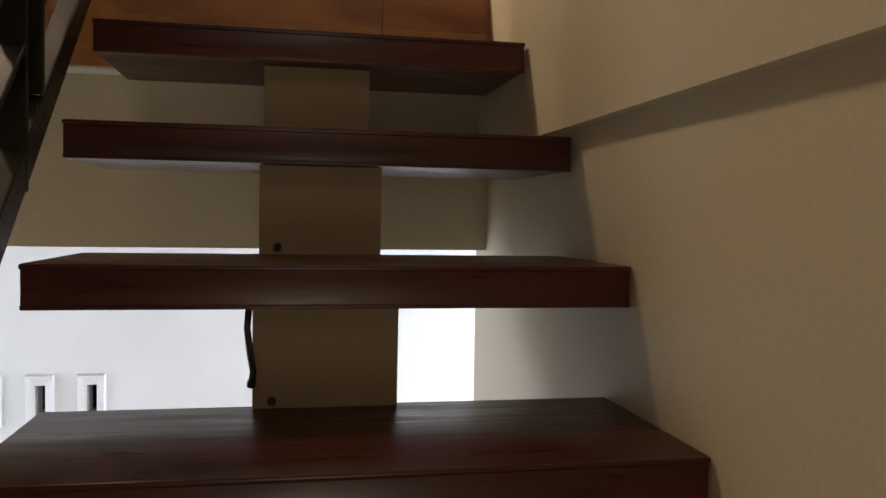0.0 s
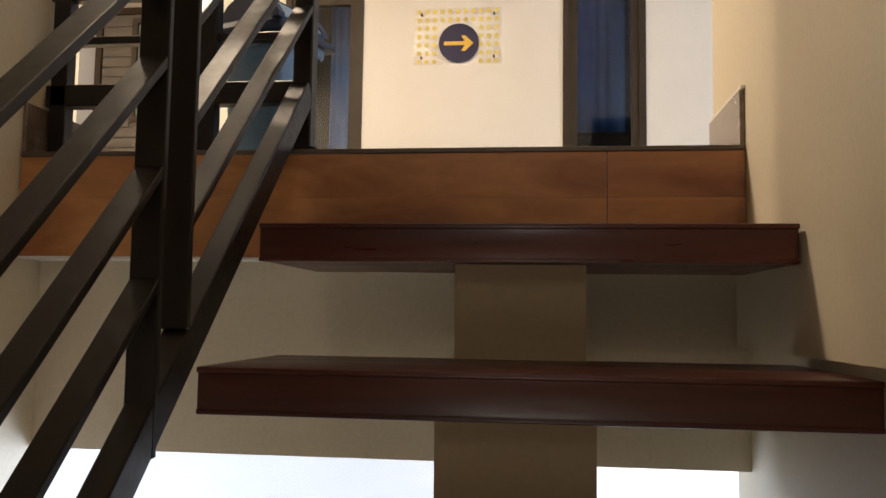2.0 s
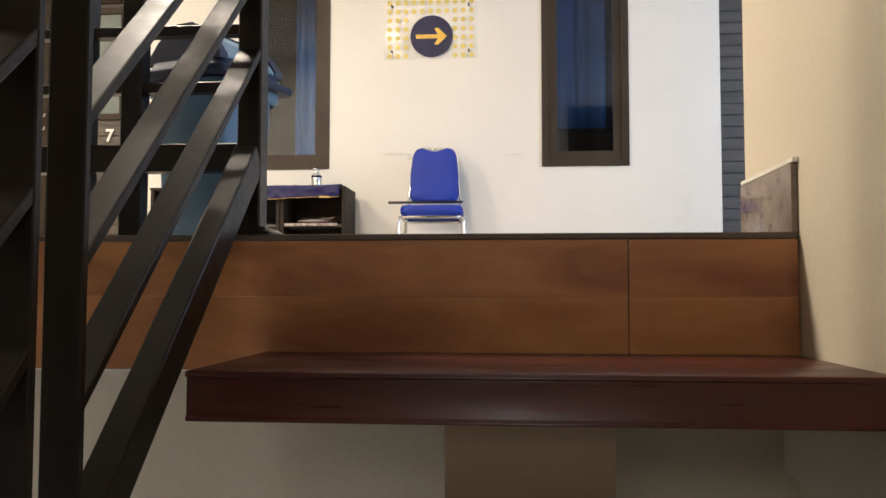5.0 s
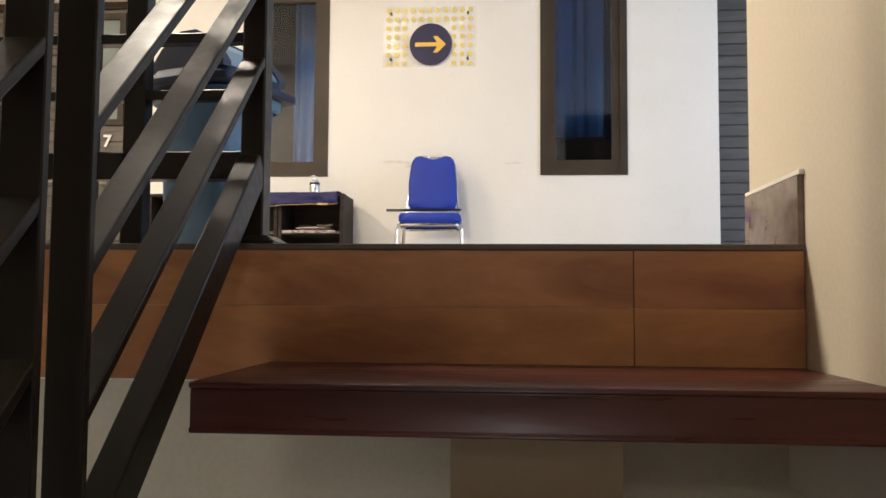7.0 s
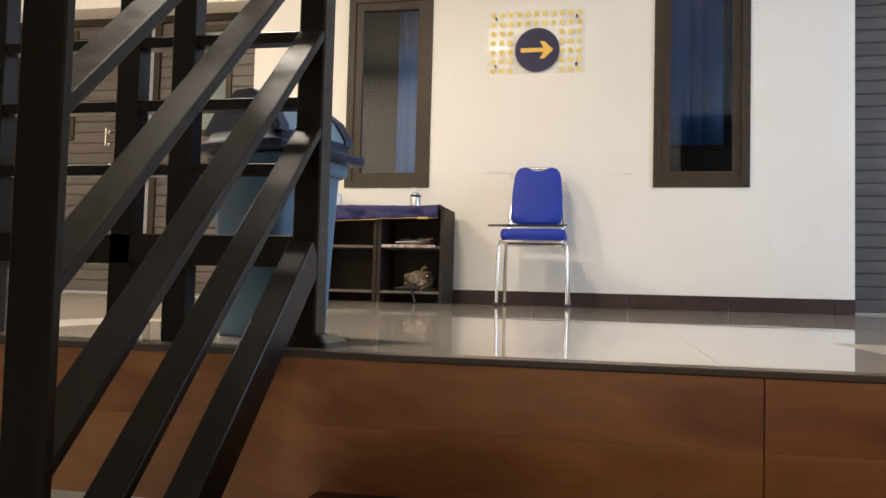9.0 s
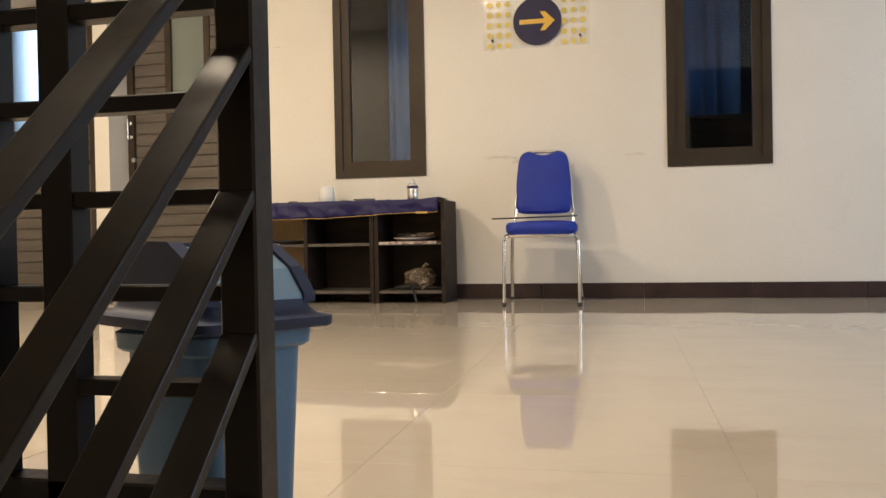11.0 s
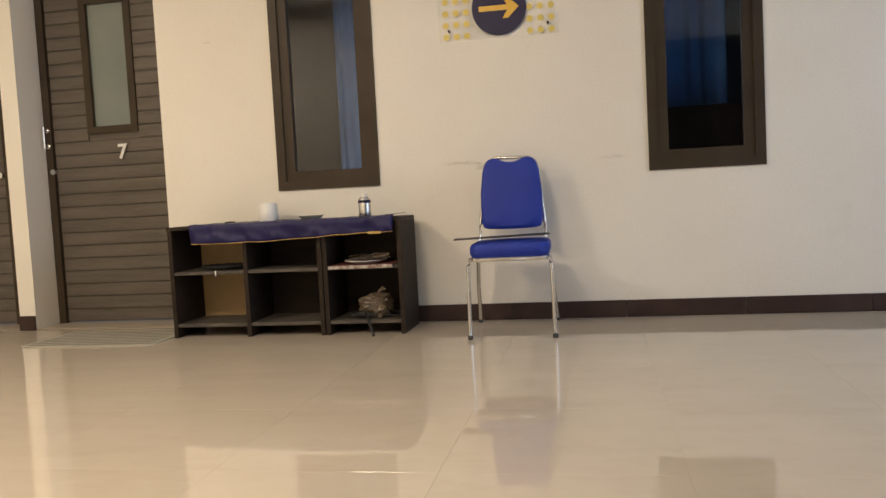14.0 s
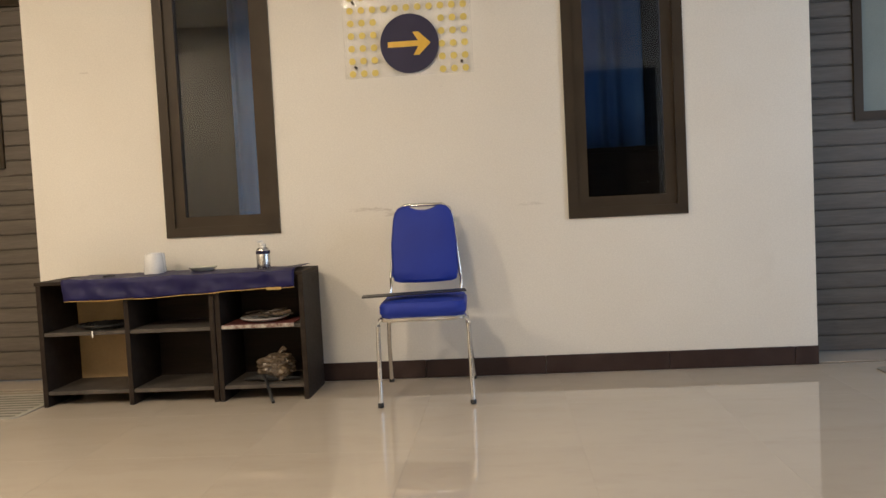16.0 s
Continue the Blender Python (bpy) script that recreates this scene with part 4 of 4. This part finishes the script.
# ---- direction sign ----
sign = thing("direction_sign", pose(-0.314, NORTH - 0.014, 1.766), "clear acrylic sign with yellow dots and gold arrow on navy", "sign")
panel = part("panel", box(-0.328, 0.328, 0.0, 0.005, -0.214, 0.214, bevel=0.001, segs=1), ACRYLIC, sign, "clear acrylic panel")
panel.visible_shadow = False
CZ = 1.712 - 1.766
part("disc", add_tube(bmesh.new(), [(0.009, -0.0005, CZ), (0.009, -0.004, CZ)], 0.149, 64), SIGN_NAVY, sign, "navy disc", False)
ax, az = 0.009, CZ - 0.002
part("arrow", add_prism(bmesh.new(), [(ax - 0.110, az - 0.014), (ax + 0.045, az - 0.014), (ax + 0.018, az - 0.058), (ax + 0.048, az - 0.058), (ax + 0.108, az), (ax + 0.048, az + 0.058), (ax + 0.018, az + 0.058), (ax + 0.045, az + 0.014), (ax - 0.110, az + 0.014)], "y", -0.0066, -0.0042), SIGN_GOLD, sign, "gold arrow pointing along the hall")
dot_mesh = mesh_of("dot", add_tube(bmesh.new(), [(0, -0.0004, 0), (0, -0.0009, 0)], 0.0172, 18), SIGN_YELLOW)
for r in range(7):
    for c in range(11):
        if r >= 5 or c < 3 or c > 7:
            d = new("dot", dot_mesh)
            d.matrix_basis = pose(-0.288 + 0.0576 * c, 0, -0.191 + 0.0636 * r)
            d.parent = sign
for sx in (-0.27, 0.27):
    for sz in (-0.160, 0.165):
        part("standoff", add_tube(bmesh.new(), [(sx, 0.013, sz), (sx, 0.0055, sz), (sx, -0.001, sz), (sx, -0.024, sz)], [0.006, 0.006, 0.0075, 0.007], 12), FRAME_BROWN, sign, "dark bronze stand-off pin", True)

# ---- waste bin ----
bin_ = thing("waste_bin", pose(-0.292, 2.208, 0.0, 0, 0, -24), "light blue plastic waste bin with slate blue swing lid", "bin")
BW, BL = 0.200, 0.190


def bin_ring(f, z, r=0.024):
    """Rounded outline of the bin, f of the lid's size, at height z."""
    return [(u, v, z) for u, v in rounded(BW * f, BL * f, r, 5)]


part("body", add_loft(bmesh.new(), [bin_ring(0.66, 0.0), bin_ring(0.69, 0.004), bin_ring(0.74, 0.14), bin_ring(0.80, 0.285), bin_ring(0.77, 0.285), bin_ring(0.64, 0.006)]), BIN_BLUE_SHADED, bin_, "light blue tapered body, darkened in colour for its shaded side", True)
part("collar", add_loft(bmesh.new(), [bin_ring(0.84, 0.258), bin_ring(0.885, 0.262), bin_ring(0.90, 0.280), bin_ring(0.84, 0.284)], (False, False)), BIN_BLUE_SHADED, bin_, "", True)
lid = part("lid", add_loft(bmesh.new(), [bin_ring(0.92, 0.0, 0.02), bin_ring(1.04, 0.001, 0.016), bin_ring(1.06, 0.004, 0.016), bin_ring(1.06, 0.013, 0.016), bin_ring(0.94, 0.017), bin_ring(0.89, 0.024), bin_ring(0.86, 0.034)], (True, False)), BIN_RIM, bin_, "slate blue lid rim", True, pose(0, 0, 0.284, -1.5, 1.5, 0))
GABLE = [(-0.087, 0.030), (-0.087, 0.040), (-0.062, 0.072), (-0.018, 0.099), (0.018, 0.099), (0.062, 0.072), (0.087, 0.040), (0.087, 0.030)]
for v in (-0.081, 0.062):
    part("gable", add_prism(bmesh.new(), GABLE, "y", v, v + 0.019), BIN_RIM, lid, "slate blue end of the lid")
part("ridge", add_prism(bmesh.new(), [(-0.020, 0.090), (0.020, 0.090), (0.017, 0.098), (-0.017, 0.098)], "y", -0.062, 0.062), BIN_RIM, lid)
for sx in (-1, 1):
    slope = [(sx * 0.085, 0.033), (sx * 0.084, 0.039), (sx * 0.0595, 0.069), (sx * 0.018, 0.094), (sx * 0.016, 0.089), (sx * 0.056, 0.064), (sx * 0.078, 0.036)]
    part("flap", add_prism(bmesh.new(), slope, "y", -0.0612, 0.0612), FLAP_BLUE_LIT, lid, "light blue swing flap")

# ---- door mat ----
mat_ = thing("door_mat", pose(-2.56, 6.05, 0.0), "thin grey striped mat with rounded corners in front of the door", "mat")
part("sheet", add_prism(bmesh.new(), [(u, v) for u, v in rounded(0.80, 0.52, 0.05, 5)], "z", 0.0005, 0.006), MAT_GREY, mat_)
for k in range(9):
    part("stripe", box(-0.37, 0.37, -0.225 + 0.052 * k, -0.207 + 0.052 * k, 0.0055, 0.0078), MAT_DARK, mat_, "darker woven stripe")
mat_b = thing("door_mat", pose(2.12, 6.05, 0.0), "thin grey striped mat with rounded corners in front of the door", "mat")
part("sheet", add_prism(bmesh.new(), [(u, v) for u, v in rounded(0.50, 0.42, 0.05, 5)], "z", 0.0005, 0.006), MAT_DARK, mat_b)
part("border", add_prism(bmesh.new(), [(u, v) for u, v in rounded(0.44, 0.36, 0.04, 5)], "z", 0.0055, 0.007), BROWN_BAG, mat_b)

# ---- vent blocks in the lower wall ----
for x, z in SLOTS:
    vb = thing("vent_block", pose(x, LOWER_Y, z), "white plastered vent opening with splayed reveals", "vent", "vent openings in the lower wall")
    bm = bmesh.new()
    oo = [(-0.062, -0.024, -0.125), (0.062, -0.024, -0.125), (0.062, -0.024, 0.125), (-0.062, -0.024, 0.125)]
    ii = [(-0.024, 0.0, -0.078), (0.024, 0.0, -0.078), (0.024, 0.0, 0.078), (-0.024, 0.0, 0.078)]
    ww = [(-0.070, -0.0005, -0.133), (0.070, -0.0005, -0.133), (0.070, -0.0005, 0.133), (-0.070, -0.0005, 0.133)]
    rr = [[bm.verts.new(p) for p in q] for q in (ww, oo, ii)]
    for r0, r1 in zip(rr, rr[1:]):
        for i in range(4):
            bm.faces.new((r0[i], r0[(i + 1) % 4], r1[(i + 1) % 4], r1[i]))
    part("reveal", bm, WHITE, vb)

# ---- ceiling lamp frames, out of view; the second goes with an added lamp ----
for x, y in ((-3.4, 3.2), (-1.2, 2.9)):
    lamp = thing("ceiling_lamp", pose(x, y, TOP), "square white flush lamp frame assumed on the ceiling, out of view", "lamp", "hall ceiling lamps")
    part("frame", wall_xz(-0.25, 0.25, -0.25, 0.25, -0.05, 0.0, [(-0.23, 0.23, -0.23, 0.23)]), CEILING, lamp, "", False, pose(0, 0, 0, -90, 0, 0))

# ---- floor tiles, nearest pieces last ----
SIZE = 0.622
big = mesh_of("tile", box(0.0, SIZE - 0.0004, 0.0, SIZE - 0.0004, -0.010, 0.0, bevel=0.0003, segs=1), TILE)
floor_ob = bpy.data.objects["floor"]
x = 0.372 - SIZE * 11
while x < 4.5:
    y = 3.272 - SIZE * 3
    while y < NORTH:
        y0, y1 = max(y, EDGE + 0.031), min(y + SIZE - 0.0004, NORTH)
        inside = LEFT < x + SIZE and x < RIGHT
        if not inside:
            y0 = max(y0, SOUTH if x > 0 else 2.056)
        x0, x1 = x, x + SIZE - 0.0004
        if y0 < SOUTH and inside:
            x0, x1 = max(x0, LEFT + 0.001), min(x1, RIGHT - 0.001)
        if y1 - y0 > 0.03 and x1 - x0 > 0.03:
            if (x0, y0, y1) == (x, y, y + SIZE - 0.0004) and x1 == x + SIZE - 0.0004:
                ob = new("tile", big)
                ob.matrix_basis = pose(x, y, 0)
            else:
                ob = new("tile", mesh_of("tile", box(x0 - x, x1 - x, y0 - y, y1 - y, -0.010, 0.0, bevel=0.0003, segs=1), TILE))
                ob.matrix_basis = pose(x, y, 0)
            ob.parent = floor_ob
        y += SIZE
    x += SIZE
